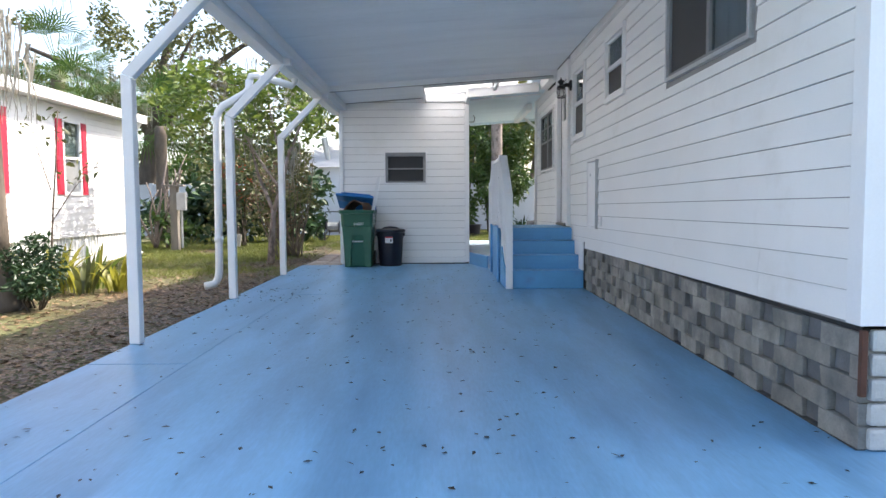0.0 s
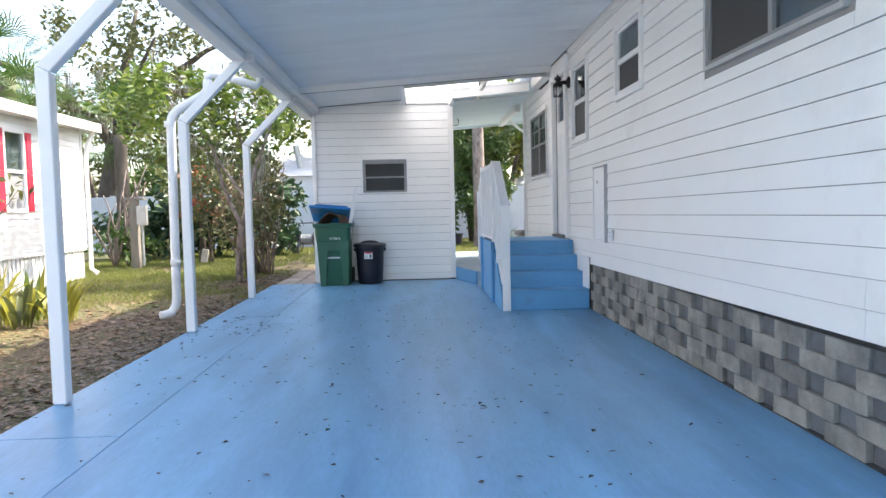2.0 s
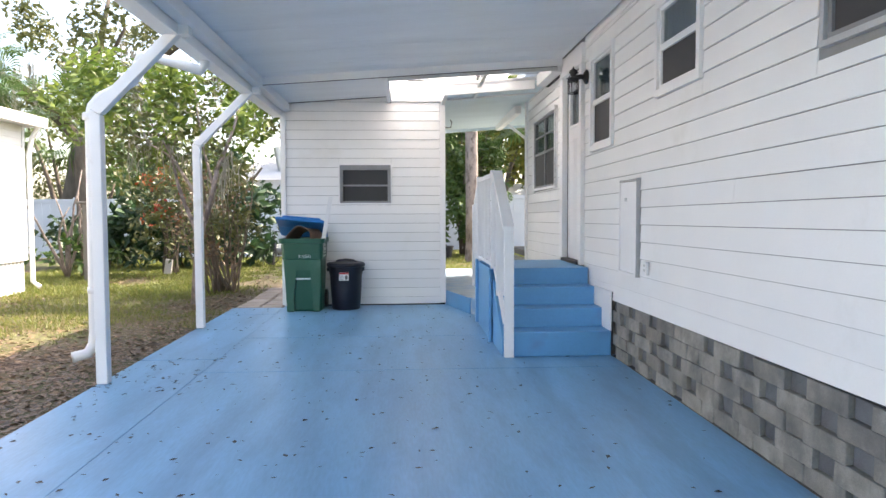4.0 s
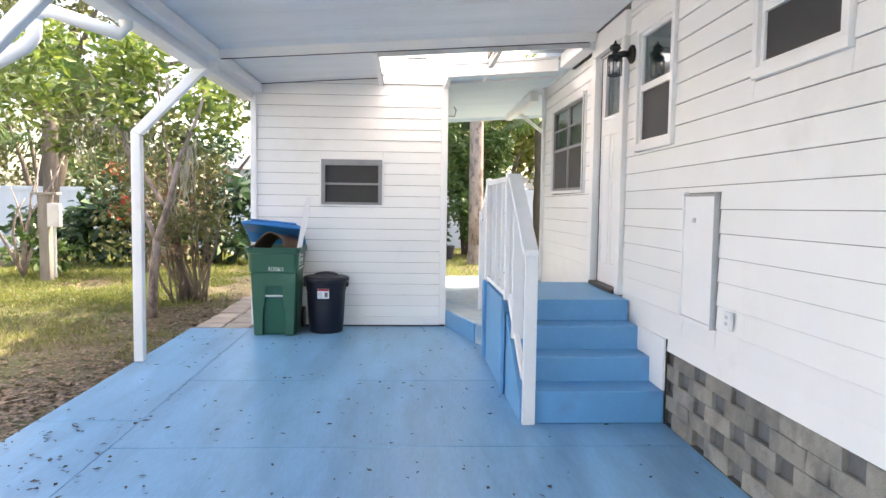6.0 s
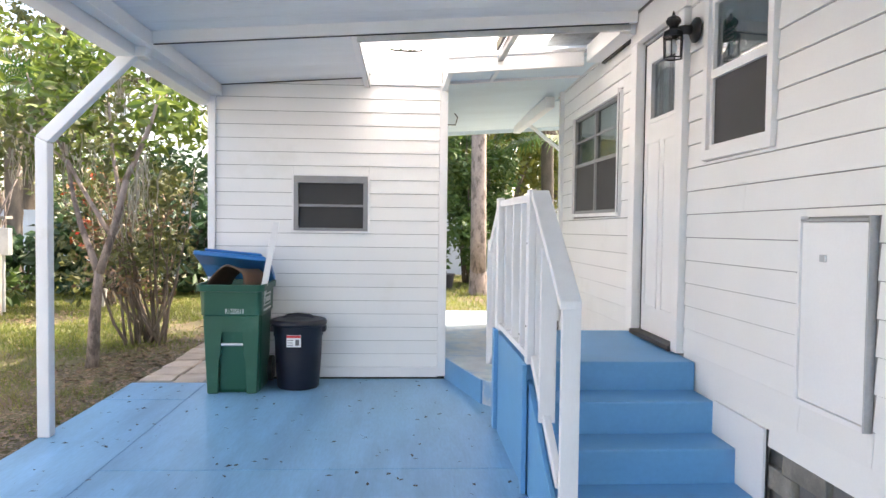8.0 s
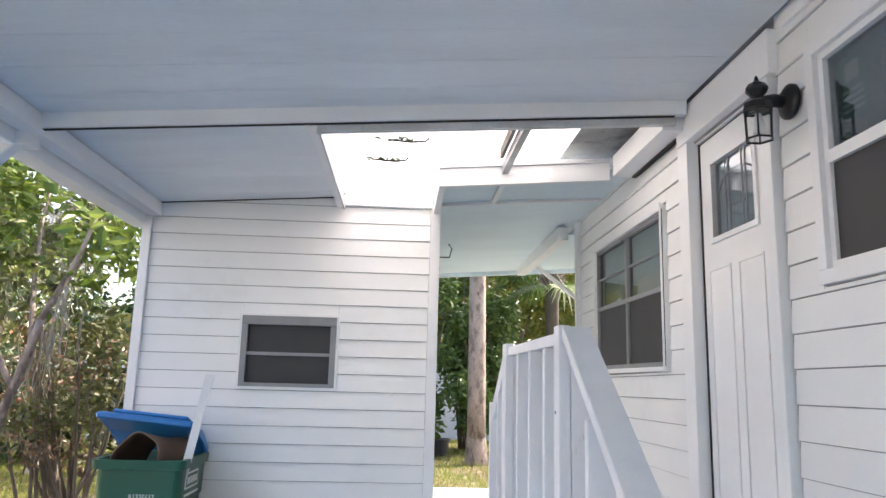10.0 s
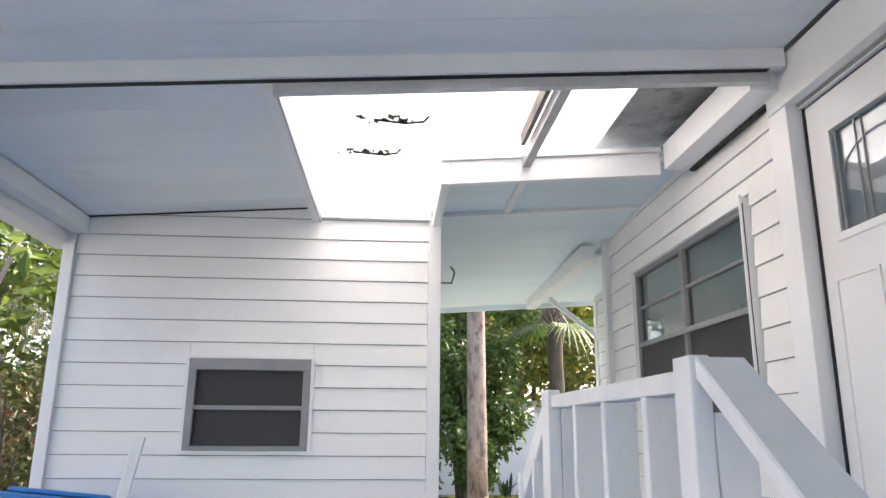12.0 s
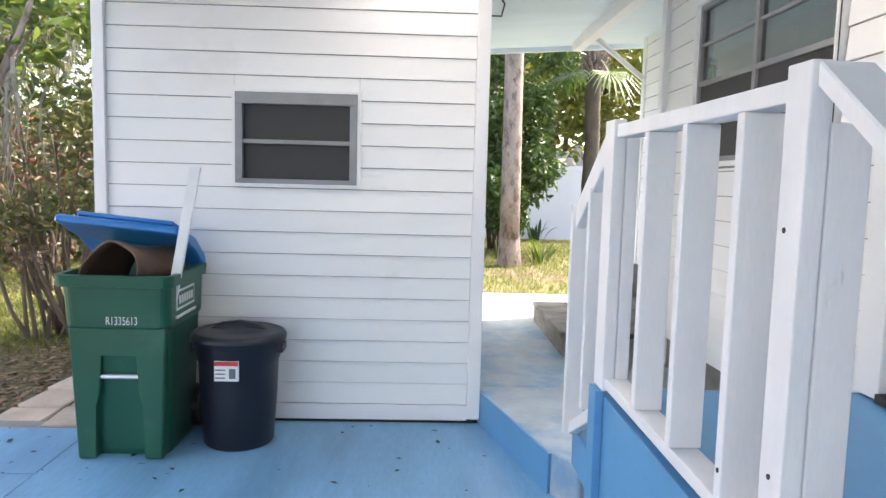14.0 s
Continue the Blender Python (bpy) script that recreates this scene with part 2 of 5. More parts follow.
def prism(poly, axis, a, b, bev=0.0, bm=None):
    """The polygon, in the two other axes in turn, drawn out from a to b."""
    bm = bm or bmesh.new()

    def at(p, w):
        return {"x": (w, p[0], p[1]), "y": (p[0], w, p[1]), "z": (p[0], p[1], w)}[axis]
    lo, hi = [bm.verts.new(at(p, a)) for p in poly], [bm.verts.new(at(p, b)) for p in poly]
    bm.faces.new(lo), bm.faces.new(hi[::-1])
    for i in range(len(poly)):
        j = (i + 1) % len(poly)
        bm.faces.new((lo[i], hi[i], hi[j], lo[j]))
    if bev:
        bmesh.ops.bevel(bm, geom=bm.edges[:], offset=bev, segments=1, affect="EDGES")
    return bm


def tube(points, radii, n=10, bm=None, cap=True):
    """A round limb along the points."""
    bm = bm or bmesh.new()
    pts = [Vector(p) for p in points]
    if not hasattr(radii, "__len__"):
        radii = [radii] * len(pts)
    rings, side = [], None
    for i, p in enumerate(pts):
        d = (pts[min(i + 1, len(pts) - 1)] - pts[max(i - 1, 0)]).normalized()
        if side is None:
            side = d.orthogonal().normalized()
        side = (side - d * side.dot(d)).normalized()
        up = d.cross(side)
        rings.append([bm.verts.new(p + (side * math.cos(k * math.tau / n) + up * math.sin(k * math.tau / n)) * radii[i]) for k in range(n)])
    for a, b in zip(rings, rings[1:]):
        for k in range(n):
            bm.faces.new((a[k], a[(k + 1) % n], b[(k + 1) % n], b[k]))
    if cap:
        bm.faces.new(rings[0][::-1]), bm.faces.new(rings[-1])
    return bm


def lathe(rows, cx, cy, n=32, bm=None, sx=1.0, sy=1.0):
    """Turned round the upright axis; rows of radius and height."""
    bm = bm or bmesh.new()
    rings = [[bm.verts.new((cx + r * sx * math.cos(k * math.tau / n), cy + r * sy * math.sin(k * math.tau / n), z)) for k in range(n)] for r, z in rows]
    for a, b in zip(rings, rings[1:]):
        for k in range(n):
            bm.faces.new((a[k], a[(k + 1) % n], b[(k + 1) % n], b[k]))
    bm.faces.new(rings[0][::-1]), bm.faces.new(rings[-1])
    return bm


def wall_boxes(axis, w0, w1, u0, u1, z0, z1, holes):
    """A wall's body with openings through it, as one mesh of butted blocks."""
    bm = bmesh.new()
    us = sorted({u0, u1, *[h[0] for h in holes], *[h[1] for h in holes]})
    for a, b in zip(us, us[1:]):
        cuts = sorted((h[2], h[3]) for h in holes if h[0] <= a + 1e-6 and h[1] >= b - 1e-6)
        z = z0
        for c in [*cuts, (z1, z1)]:
            if c[0] > z + 1e-4:
                if axis == "x":
                    box(w0, w1, a, b, z, c[0], bm=bm)
                else:
                    box(a, b, w0, w1, z, c[0], bm=bm)
            z = max(z, c[1])
    return bm


def siding(parent, axis, w, out, u0, u1, z0, z1, course, holes, material, name="siding_board", joints=(), tilt=0.0, ref=0.0):
    """Lapped boards on a wall face at w; out: +1 or -1, the way that it faces."""
    z = z0
    k = 0
    holes = [(h[0], h[1], h[2] - tilt * ((h[0] + h[1]) / 2 - ref), h[3] - tilt * ((h[0] + h[1]) / 2 - ref)) for h in holes]
    while z < z1 - 0.01:
        zt = min(z + course, z1)
        us = sorted({u0, u1, *[min(max(v, u0), u1) for h in holes for v in h[:2] if h[2] < zt and h[3] > z], *[j for i, j in joints if i == k]})
        runs = []
        for a, b in zip(us, us[1:]):
            lo, hi = z, zt
            for h in holes:
                if h[0] <= a + 1e-6 and h[1] >= b - 1e-6 and h[2] < hi and h[3] > lo:
                    if h[2] <= lo and h[3] >= hi:
                        lo = hi
                    elif h[2] <= lo:
                        lo = h[3]
                    else:
                        hi = h[2]
            if hi - lo > 0.004:
                runs.append((a, b, lo, hi))
        for a, b, lo, hi in runs:
            t0, t1 = [0.0135 - 0.0105 * (q - z) / course for q in (lo, hi)]
            # gap under each board bares the core, drawing its shadow line
            lo += 0.005 * (lo == z)
            g = 0.0012
            bm = bmesh.new()
            if axis == "x":
                da, db = tilt * (a - ref), tilt * (b - ref)
                hexa(bm, [(w, a + g, lo + da), (w + out * t0, a + g, lo + da), (w + out * t0, b - g, lo + db), (w, b - g, lo + db),
                          (w, a + g, hi + da), (w + out * t1, a + g, hi + da), (w + out * t1, b - g, hi + db), (w, b - g, hi + db)])
            else:
                hexa(bm, [(a + g, w, lo), (a + g, w + out * t0, lo), (b - g, w + out * t0, lo), (b - g, w, lo),
                          (a + g, w, hi), (a + g, w + out * t1, hi), (b - g, w + out * t1, hi), (b - g, w, hi)])
            part(name, bm, material, parent)
        z, k = zt, k + 1


def leaves(name, pts, size, material, parent=None, label="", droop=0.4, long=2.0, seed=1):
    """Many small bent leaves at the given points (array n x 3), one mesh."""
    rng = np.random.default_rng(seed)
    pts = np.asarray(pts, float)
    n = len(pts)
    d = rng.normal(size=(n, 3))
    d[:, 2] = d[:, 2] * 0.6 - droop
    d /= np.linalg.norm(d, axis=1)[:, None]
    s = np.cross(d, rng.normal(size=(n, 3)))
    s /= np.linalg.norm(s, axis=1)[:, None] + 1e-9
    up = np.cross(d, s)
    L = size * rng.uniform(0.6, 1.35, (n, 1))
    W = L / long
    v = np.stack([pts, pts + d * L * 0.5 + s * W * 0.5 + up * L * 0.08, pts + d * L, pts + d * L * 0.5 - s * W * 0.5 + up * L * 0.08], axis=1).reshape(-1, 3)
    f = np.arange(n * 4).reshape(-1, 4)
    f = np.concatenate([f[:, [0, 1, 2]], f[:, [0, 2, 3]]])
    me = bpy.data.meshes.new(name)
    me.from_pydata(v.tolist(), [], f.tolist())
    return put(name, me, material, parent, label)


def blobs(centres, count, seed, flat=0.8):
    """Points in uneven clumps: centres are rows of x, y, z, radius."""
    rng = np.random.default_rng(seed)
    c = np.asarray(centres, float)
    w = c[:, 3] ** 2
    i = rng.choice(len(c), count, p=w / w.sum())
    d = rng.normal(size=(count, 3))
    d /= np.linalg.norm(d, axis=1)[:, None]
    r = rng.uniform(0.25, 1.0, (count, 1)) ** 0.6
    d[:, 2] *= flat
    return c[i, :3] + d * r * c[i, 3:4]


def clumps(box6, n, r0, r1, seed):
    rng = np.random.default_rng(seed)
    x0, x1, y0, y1, z0, z1 = box6
    return np.stack([rng.uniform(x0, x1, n), rng.uniform(y0, y1, n), rng.uniform(z0, z1, n), rng.uniform(r0, r1, n)], axis=1)


# ---- ground and slab ----
def ground_z(x, y):
    def s(v):
        v = min(max(v, 0), 1)
        return v * v * (3 - 2 * v)
    return -0.035 + 0.13 * s((y - 6) / 3) * s((x + 2.0) / 2) - 0.05 * s((-3.1 - x) / 1.5)


def build_ground():
    bm = bmesh.new()
    xs = sorted({-3000, -300, -60, *[v * 0.5 for v in range(-60, 41)], 60, 300, 3000})
    ys = sorted({-3000, -300, -60, *[v * 0.5 for v in range(-40, 61)], 60, 300, 3000})
    g = [[bm.verts.new((x, y, ground_z(x, y) + (noise.noise((x * 0.9, y * 0.9, 0)) * 0.02 if x < -3.2 and abs(y) < 40 else 0))) for x in xs] for y in ys]
    for j in range(len(ys) - 1):
        for i in range(len(xs) - 1):
            bm.faces.new((g[j][i], g[j][i + 1], g[j + 1][i + 1], g[j + 1][i]))
    tagged(part("ground", bm, GROUND, smooth=True), "lawn soil with patchy grass and brown litter", "ground", kind="structure")


build_ground()
slab = thing("floor", (0, 0, 0), "blue painted concrete carport slab with seams and tyre marks", "floor", kind="structure")
part("slab_bed", box(-2.99, 1.5, -12, 3.8, -0.12, -0.012), MORTAR, slab)
for x0, x1, cuts in ((-3.0, -2.2935, (-12, -4.2, 0.1, 3.0, 3.66)), (-2.2895, 1.5, (-12, -0.45, 1.2, 3.84))):
    for a, b in zip(cuts, cuts[1:]):
        part("slab_panel", box(x0, x1, a + 0.004, b - 0.004, -0.1, 0.0, 0.004), BLUE, slab)

# ---- the house beside the carport ----
HX = 1.365
holes = [(0.06, 0.74, 2.01, 2.87), (-1.88, -1.16, 2.26, 2.87), (-4.82, -3.30, 2.12, 2.92), (1.16, 1.955, 0.76, 2.91), (2.43, 3.97, 1.68, 2.645)]
wall = thing("wall_house_side", (HX, 0, 0), "white lapped siding of the house side wall", "wall", kind="structure")
part("wall_core", wall_boxes("x", HX, HX + 0.12, -6.05, 4.58, 0.56, 3.3, holes), LAPSHADE, wall)
skip = [(0.0, 0.80, 1.95, 2.93), (-1.94, -1.10, 2.20, 2.93), (-4.9, -3.22, 2.05, 3.0), (1.05, 2.1, 0.4, 3.4), (2.39, 4.01, 1.64, 2.685), (-0.76, -0.26, 0.80, 1.62)]
siding(wall, "x", HX, -1, -5.97, 4.52, 0.5545, 3.25, 0.1417, skip, SIDING, joints=[(0, -5.0), (1, -5.0), (6, -2.4), (8, 0.3)], tilt=-0.009, ref=-4.2)
front = thing("wall_house_front", (HX, -6.05, 0), "white lapped siding of the house front", "wall", kind="structure")
part("wall_core", box(HX, 8.0, -6.05, -5.93, 0.56, 3.3), LAPSHADE, front)
siding(front, "y", -6.05, -1, HX + 0.09, 8.0, 0.60, 3.3, 0.1393, [], SIDING)
for nm, b in (("wall_house_back", (7.9, 8.0, -5.93, 6.9, 0.0, 3.3)), ("wall_house_end", (1.9, 7.9, 6.8, 6.9, 0, 3.3)), ("floor_house", (1.44, 7.9, -5.9, 6.8, 0.6, 0.7)),
              ("roof_house", (1.18, 8.3, -6.3, 7.2, 3.3, 3.42)), ("wall_house_return", (HX + 0.01, 2.0, 4.585, 4.7, 0.0, 3.3))):
    tagged(part(nm, box(*b), ROOM if "floor" in nm else (ROOFM if "roof" in nm else SIDING)), "plain " + nm.split("_")[0] + " closing the white house", nm.split("_")[0], kind="structure")
recess = thing("wall_house_recess", (1.9, 4.7, 0), "white siding of the recessed rear house wall", "wall", kind="structure")
part("wall_core", box(1.92, 2.0, 4.7, 6.8, 0.0, 3.3), ROOM, recess)
siding(recess, "x", 1.92, -1, 4.7, 6.85, 0.5, 3.2, 0.1356, [(5.0, 5.95, 0.4, 2.8)], SIDING)
# corner boards and trim of the house
for nm, b, lab in (("corner_trim", (1.32, HX + 0.09, -6.085, -5.97, 0.575, 3.25), "white corner board at the house front"),
                   ("corner_trim", (1.32, HX + 0.05, 4.52, 4.60, 0.5, 3.2), "white corner board at the far house end"),
                   ("header_trim", (1.312, HX, 1.03, 2.09, 2.926, 3.135), "white header board over the house door"),
                   ("roof_trim", (1.335, HX, -5.97, 0.98, 3.10, 3.17), "white trim where the carport roof meets the wall"),
                   ("eave_box", (1.19, HX, 1.98, 2.935, 3.0, 3.15), "white boxed eave above the rear window")):
    tagged(part(nm, box(*b, 0.004), TRIM), lab, "trim", kind="structure")
tagged(part("eave_gap", box(1.315, 1.345, 2.1, 2.9, 2.985, 2.999), DARK), "dark gap under the boxed eave", "trim", kind="structure")


def window(name, y0, y1, z0, z1, x, label, style):
    """A window of the house side: trim, frame, sashes, panes, screen and curtain."""
    w = thing(name, (x, (y0 + y1) / 2, z0), label, "window", kind="structure")
    t = 0.055 if style == "hung" else 0.03
    for a, b, c, d in ((y0 - t, y1 + t, z0 - t, z0), (y0 - t, y1 + t, z1, z1 + t), (y0 - t, y0, z0, z1), (y1, y1 + t, z0, z1)):
        part("window_frame", box(x - 0.035, x + 0.02, a, b, c, d, 0.003), TRIM if style != "slider" else ALU, w)
    s, fm = 0.03, (TRIM if style == "hung" else GREYFR)
    for a, b, c, d in ((y0, y1, z0, z0 + s), (y0, y1, z1 - s, z1), (y0, y0 + s, z0 + s, z1 - s), (y1 - s, y1, z0 + s, z1 - s)):
        part("sash", box(x - 0.012, x + 0.03, a, b, c, d, 0.002), fm, w)
    zm, ym = (z0 + z1) / 2, (y0 + y1) / 2
    if style == "hung":
        part("meeting_rail", box(x - 0.015, x + 0.03, y0 + s, y1 - s, zm - 0.025, zm + 0.025, 0.002), fm, w)
        part("screen", box(x + 0.004, x + 0.007, y0 + s, y1 - s, z0 + s, zm - 0.025), SCREEN, w, "dark insect screen")
        panes = [(y0 + s, y1 - s, zm + 0.025, z1 - s)]
    elif style == "slider":
        ym = y0 + (y1 - y0) * 0.45
        part("mullion", box(x - 0.012, x + 0.03, ym - 0.025, ym + 0.025, z0 + s, z1 - s, 0.002), fm, w)
        part("screen", box(x + 0.004, x + 0.007, ym + 0.025, y1 - s, z0 + s, z1 - s), SCREEN, w, "dark insect screen")
        panes = [(y0 + s, ym - 0.025, z0 + s, z1 - s)]
    else:
        part("mullion", box(x - 0.014, x + 0.03, ym - 0.02, ym + 0.02, z0 + s, z1 - s, 0.002), fm, w)
        for a, b in ((y0 + s, ym - 0.02), (ym + 0.02, y1 - s)):
            part("meeting_rail", box(x - 0.012, x + 0.03, a, b, zm - 0.015, zm + 0.015, 0.002), fm, w)
            part("glazing_bar", box(x - 0.006, x + 0.02, a, b, zm + (z1 - zm) * 0.48, zm + (z1 - zm) * 0.48 + 0.016, 0.002), fm, w)
            part("screen", box(x + 0.004, x + 0.007, a, b, z0 + s, zm - 0.015), SCREEN, w, "dark insect screen")
        panes = [(y0 + s, ym - 0.02, zm + 0.015, z1 - s), (ym + 0.02, y1 - s, zm + 0.015, z1 - s)]
    if style == "quad":
        part("side_strip", box(x - 0.052, x - 0.04, y0 - 0.03, y0 - 0.018, z0 - 0.03, z1 + 0.04, 0.003), TRIM, w, "thin white screen track")
        part("side_strip", box(x - 0.04, x - 0.0355, y0 - 0.03, y0 - 0.02, z0, z1), DARK, w)
    for a, b, c, d in panes:
        p = part("pane", box(x + 0.010, x + 0.014, a, b, c, d), GLASS, w)
        p.visible_shadow = False
    bm = bmesh.new()
    ks = 60
    rows = [[bm.verts.new((x + (0.07 if style == "slider" else 0.06) + 0.02 * math.sin(k * 0.9) + 0.01 * math.sin(k * 2.3), y0 - 0.05 + (y1 - y0 + 0.1) * k / ks, z)) for k in range(ks + 1)] for z in (z0 - 0.05, z1 + 0.05)]
    for k in range(ks):
        bm.faces.new((rows[0][k], rows[0][k + 1], rows[1][k + 1], rows[1][k]))
    part("curtain", bm, CURTAIN if style == "quad" else CURTAIND, w, "hanging curtain behind the glass", smooth=True)
    return w


window("window_1", 0.06, 0.74, 2.01, 2.87, HX, "white single-hung window with a dark lower screen", "hung")
window("window_2", -1.88, -1.16, 2.26, 2.87, HX, "small white single-hung window with a dark screen", "hung")
window("window_3", -4.82, -3.30, 2.12, 2.92, HX, "wide aluminium sliding window with grey curtains", "slider")
window("window_4", 2.43, 3.97, 1.68, 2.645, HX, "double aluminium window with white curtains and dark screens", "quad")

# ---- the concrete block skirt under the house ----
skirt = thing("wall_skirt", (1.36, 0, 0), "grey concrete block skirting with recessed blocks under the siding", "wall", kind="structure")
part("skirt_core", box(1.45, 1.55, -6.02, 4.5, -0.02, 0.56), MORTAR, skirt)
part("skirt_ledge", box(1.37, 1.55, -6.02, 4.5, 0.535, 0.558), DARK, skirt)
COURSE, PROUD, BACK = 0.106, 0.335, 0.17
_meshes = {}
part("dirt_joint", box(1.356, 1.40, -6.02, -0.01, 0.0005, 0.006), mat("wet_dirt", (0.07, 0.065, 0.06), 0.95, 0.5, 9, 0.4), skirt, "dirt caught where the blocks meet the slab")
part("dark_seam", box(1.3495, 1.3565, -0.012, 0.0, 0.0, 0.60), DARK, skirt)


def block_mesh(kind, length, variant):
    key = (kind, round(length, 3), variant)
    if key not in _meshes:
        rng = random.Random(hash(key[1]) % 1000 + variant * 17 + (kind == "proud"))
        bm = box(0, 0.085 if kind == "proud" else 0.03, 0, length - 0.003, 0, COURSE - 0.002)
        for v in bm.verts:
            v.co += Vector((rng.uniform(-0.007, 0.007), rng.uniform(-0.004, 0.004), rng.uniform(-0.002, 0.002)))
        bmesh.ops.bevel(bm, geom=bm.edges[:], offset=0.004, segments=1, affect="EDGES")
        me = bpy.data.meshes.new("block")
        bm.to_mesh(me)
        bm.free()
        me.materials.append(BLOCK if kind == "proud" else BLOCKSHADE)
        _meshes[key] = me
    return _meshes[key]


def skirt_blocks():
    rng = random.Random(5)
    for row in range(5):
        y = -6.02 - (0.255 if row % 2 else 0.0)
        i = 0
        while y < 0.6:
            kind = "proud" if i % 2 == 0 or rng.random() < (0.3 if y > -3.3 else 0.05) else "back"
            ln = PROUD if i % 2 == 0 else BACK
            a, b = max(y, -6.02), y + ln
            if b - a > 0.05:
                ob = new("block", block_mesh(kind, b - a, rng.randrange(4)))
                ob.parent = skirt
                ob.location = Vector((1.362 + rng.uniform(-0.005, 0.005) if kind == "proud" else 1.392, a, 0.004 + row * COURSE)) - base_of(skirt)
            y, i = b, i + 1


front_skirt = thing("wall_front_skirt", (1.5, -6.04, 0), "pale rounded block skirting at the house front", "wall", kind="structure")
part("skirt_core", box(1.40, 8.0, -6.0, -5.9, -0.02, 0.57), MORTAR, front_skirt)
for row in range(5):
    for k in range(16):
        a = 1.40 + k * 0.41 - (0.2 if row % 2 else 0)
        part("block", box(max(a, 1.40), a + 0.402, -6.05, -6.0, 0.005 + row * 0.112, 0.105 + row * 0.112, 0.018), PALEBLOCK, front_skirt)
tagged(part("corner_pipe", box(1.352, 1.38, -6.05, -6.022, 0.25, 0.55, 0.004), mat("rusty_iron", (0.10, 0.045, 0.03), 0.9, 0.3, 8, 0.3)), "rusty iron strap at the skirt corner", "strap", kind="structure")

# ---- carport roof ----
def roof_z(x):
    return 2.90 + (x + 2.28) * 0.07


def sloped(x0, x1, y0, y1, lo, hi, bm=None):
    bm = bm or bmesh.new()
    hexa(bm, [(x0, y0, roof_z(x0) + lo), (x1, y0, roof_z(x1) + lo), (x1, y1, roof_z(x1) + lo), (x0, y1, roof_z(x0) + lo),
              (x0, y0, roof_z(x0) + hi), (x1, y0, roof_z(x1) + hi), (x1, y1, roof_z(x1) + hi), (x0, y1, roof_z(x0) + hi)])
    return bm


def slant(x0, x1, y0, y1, z0, z1):
    """A board rising towards the house; its heights are those at x = 0."""
    bm = bmesh.new()
    hexa(bm, [(x, y, z + 0.08 * x) for z in (z0, z1) for x, y in ((x0, y0), (x1, y0), (x1, y1), (x0, y1))])
    return bm


def build_roof():
    bm = bmesh.new()
    y, rng = -7.2, random.Random(2)
    while y < 1.88:
        y2 = min(y + 0.305, 1.89)
        o = rng.uniform(-0.002, 0.002)
        sloped(-2.30, 1.30, y + 0.0012, y2 - 0.0012, o, 0.03, bm)
        y = y2
    while y < 3.9:
        y2 = min(y + 0.43, 3.9)
        sloped(-2.30, -0.79, y + 0.001, y2 - 0.001, 0.0, 0.03, bm)
        y = y2
    tagged(part("ceiling", bm, CEIL), "white painted aluminium pan ceiling of the carport", "ceiling", kind="structure")
    bm = sloped(-2.42, 1.32, -7.25, 1.94, 0.032, 0.07)
    sloped(-2.42, -0.80, 1.94, 3.95, 0.032, 0.07, bm)
    tagged(part("roof", bm, ROOFM), "pale metal carport roof", "roof", kind="structure")


build_roof()
roof_parts = (
    ("roof_beam", sloped(-2.28, 1.30, 1.8895, 1.935, -0.086, 0.0305), TRIM, "white cross beam under the carport roof"),
    ("beam_gap", sloped(-2.2, 1.24, 1.905, 1.932, -0.0895, -0.0868), DARK, "dark gap along the foot of the cross beam"),
    ("beam_flashing", sloped(-0.755, 1.26, 1.937, 1.975, -0.128, -0.02), FLASH, "grey metal flashing along the skylight edge"),
    ("roof_beam", box(-2.29, -2.19, -7.2, 3.83, 2.79, 2.898, 0.004), TRIM, "white long beam along the carport edge"),
    ("gutter", prism([(-2.45, 2.72), (-2.31, 2.72), (-2.295, 2.90), (-2.47, 2.93), (-2.48, 2.90), (-2.46, 2.86)], "y", -7.25, 3.98, 0.004), TRIM, "white gutter along the carport edge"),
    ("skylight_frame", sloped(-0.80, -0.755, 1.977, 3.8, -0.10, 0.0), TRIM, "white side bar of the skylight opening"),
    ("skylight_frame", sloped(-0.752, -0.742, 1.977, 3.8, -0.11, -0.08), GREYMET, "grey edge strip of the skylight opening"),
    ("skylight_bar", sloped(0.405, 0.45, 1.977, 2.935, -0.10, -0.03), GREYMET, "grey metal bar across the skylight"),
    ("skylight_bar", sloped(0.365, 0.388, 1.99, 2.75, -0.05, 0.02), WOOD, "short worn wooden bar across the skylight"),
    ("skylight_frame", box(-0.74, -0.035, 3.79, 3.838, 2.93, 3.075, 0.004), TRIM, "white end board of the skylight opening"),
    ("skylight_frame", box(-0.03, 0.02, 2.94, 3.785, 2.88, 3.04, 0.004), TRIM, "white side board of the skylight opening"),
    ("fascia", slant(0.022, 1.17, 2.94, 2.985, 2.882, 3.008), TRIM, "white fascia of the rear passage roof"),
    ("fascia_cap", slant(-0.035, 1.17, 2.92, 2.998, 3.01, 3.036), TRIM, "thin white cap on the fascia"),
    ("passage_trim", slant(0.022, 1.335, 3.74, 3.775, 2.935, 2.963), TRIM, "thin white strip across the passage ceiling"),
    ("passage_trim", slant(0.43, 0.47, 2.987, 3.738, 2.94, 2.968), TRIM, "thin white strip on the passage ceiling"),
)
for nm, bm, m, lab in roof_parts:
    tagged(part(nm, bm, m), lab, nm.replace("_", " "), kind="structure")
sheet = tagged(part("skylight", sloped(-0.85, 0.86, 1.70, 3.98, 0.075, 0.08), SKYPANEL), "bright translucent white roofing sheet over the gap", "skylight", kind="structure")
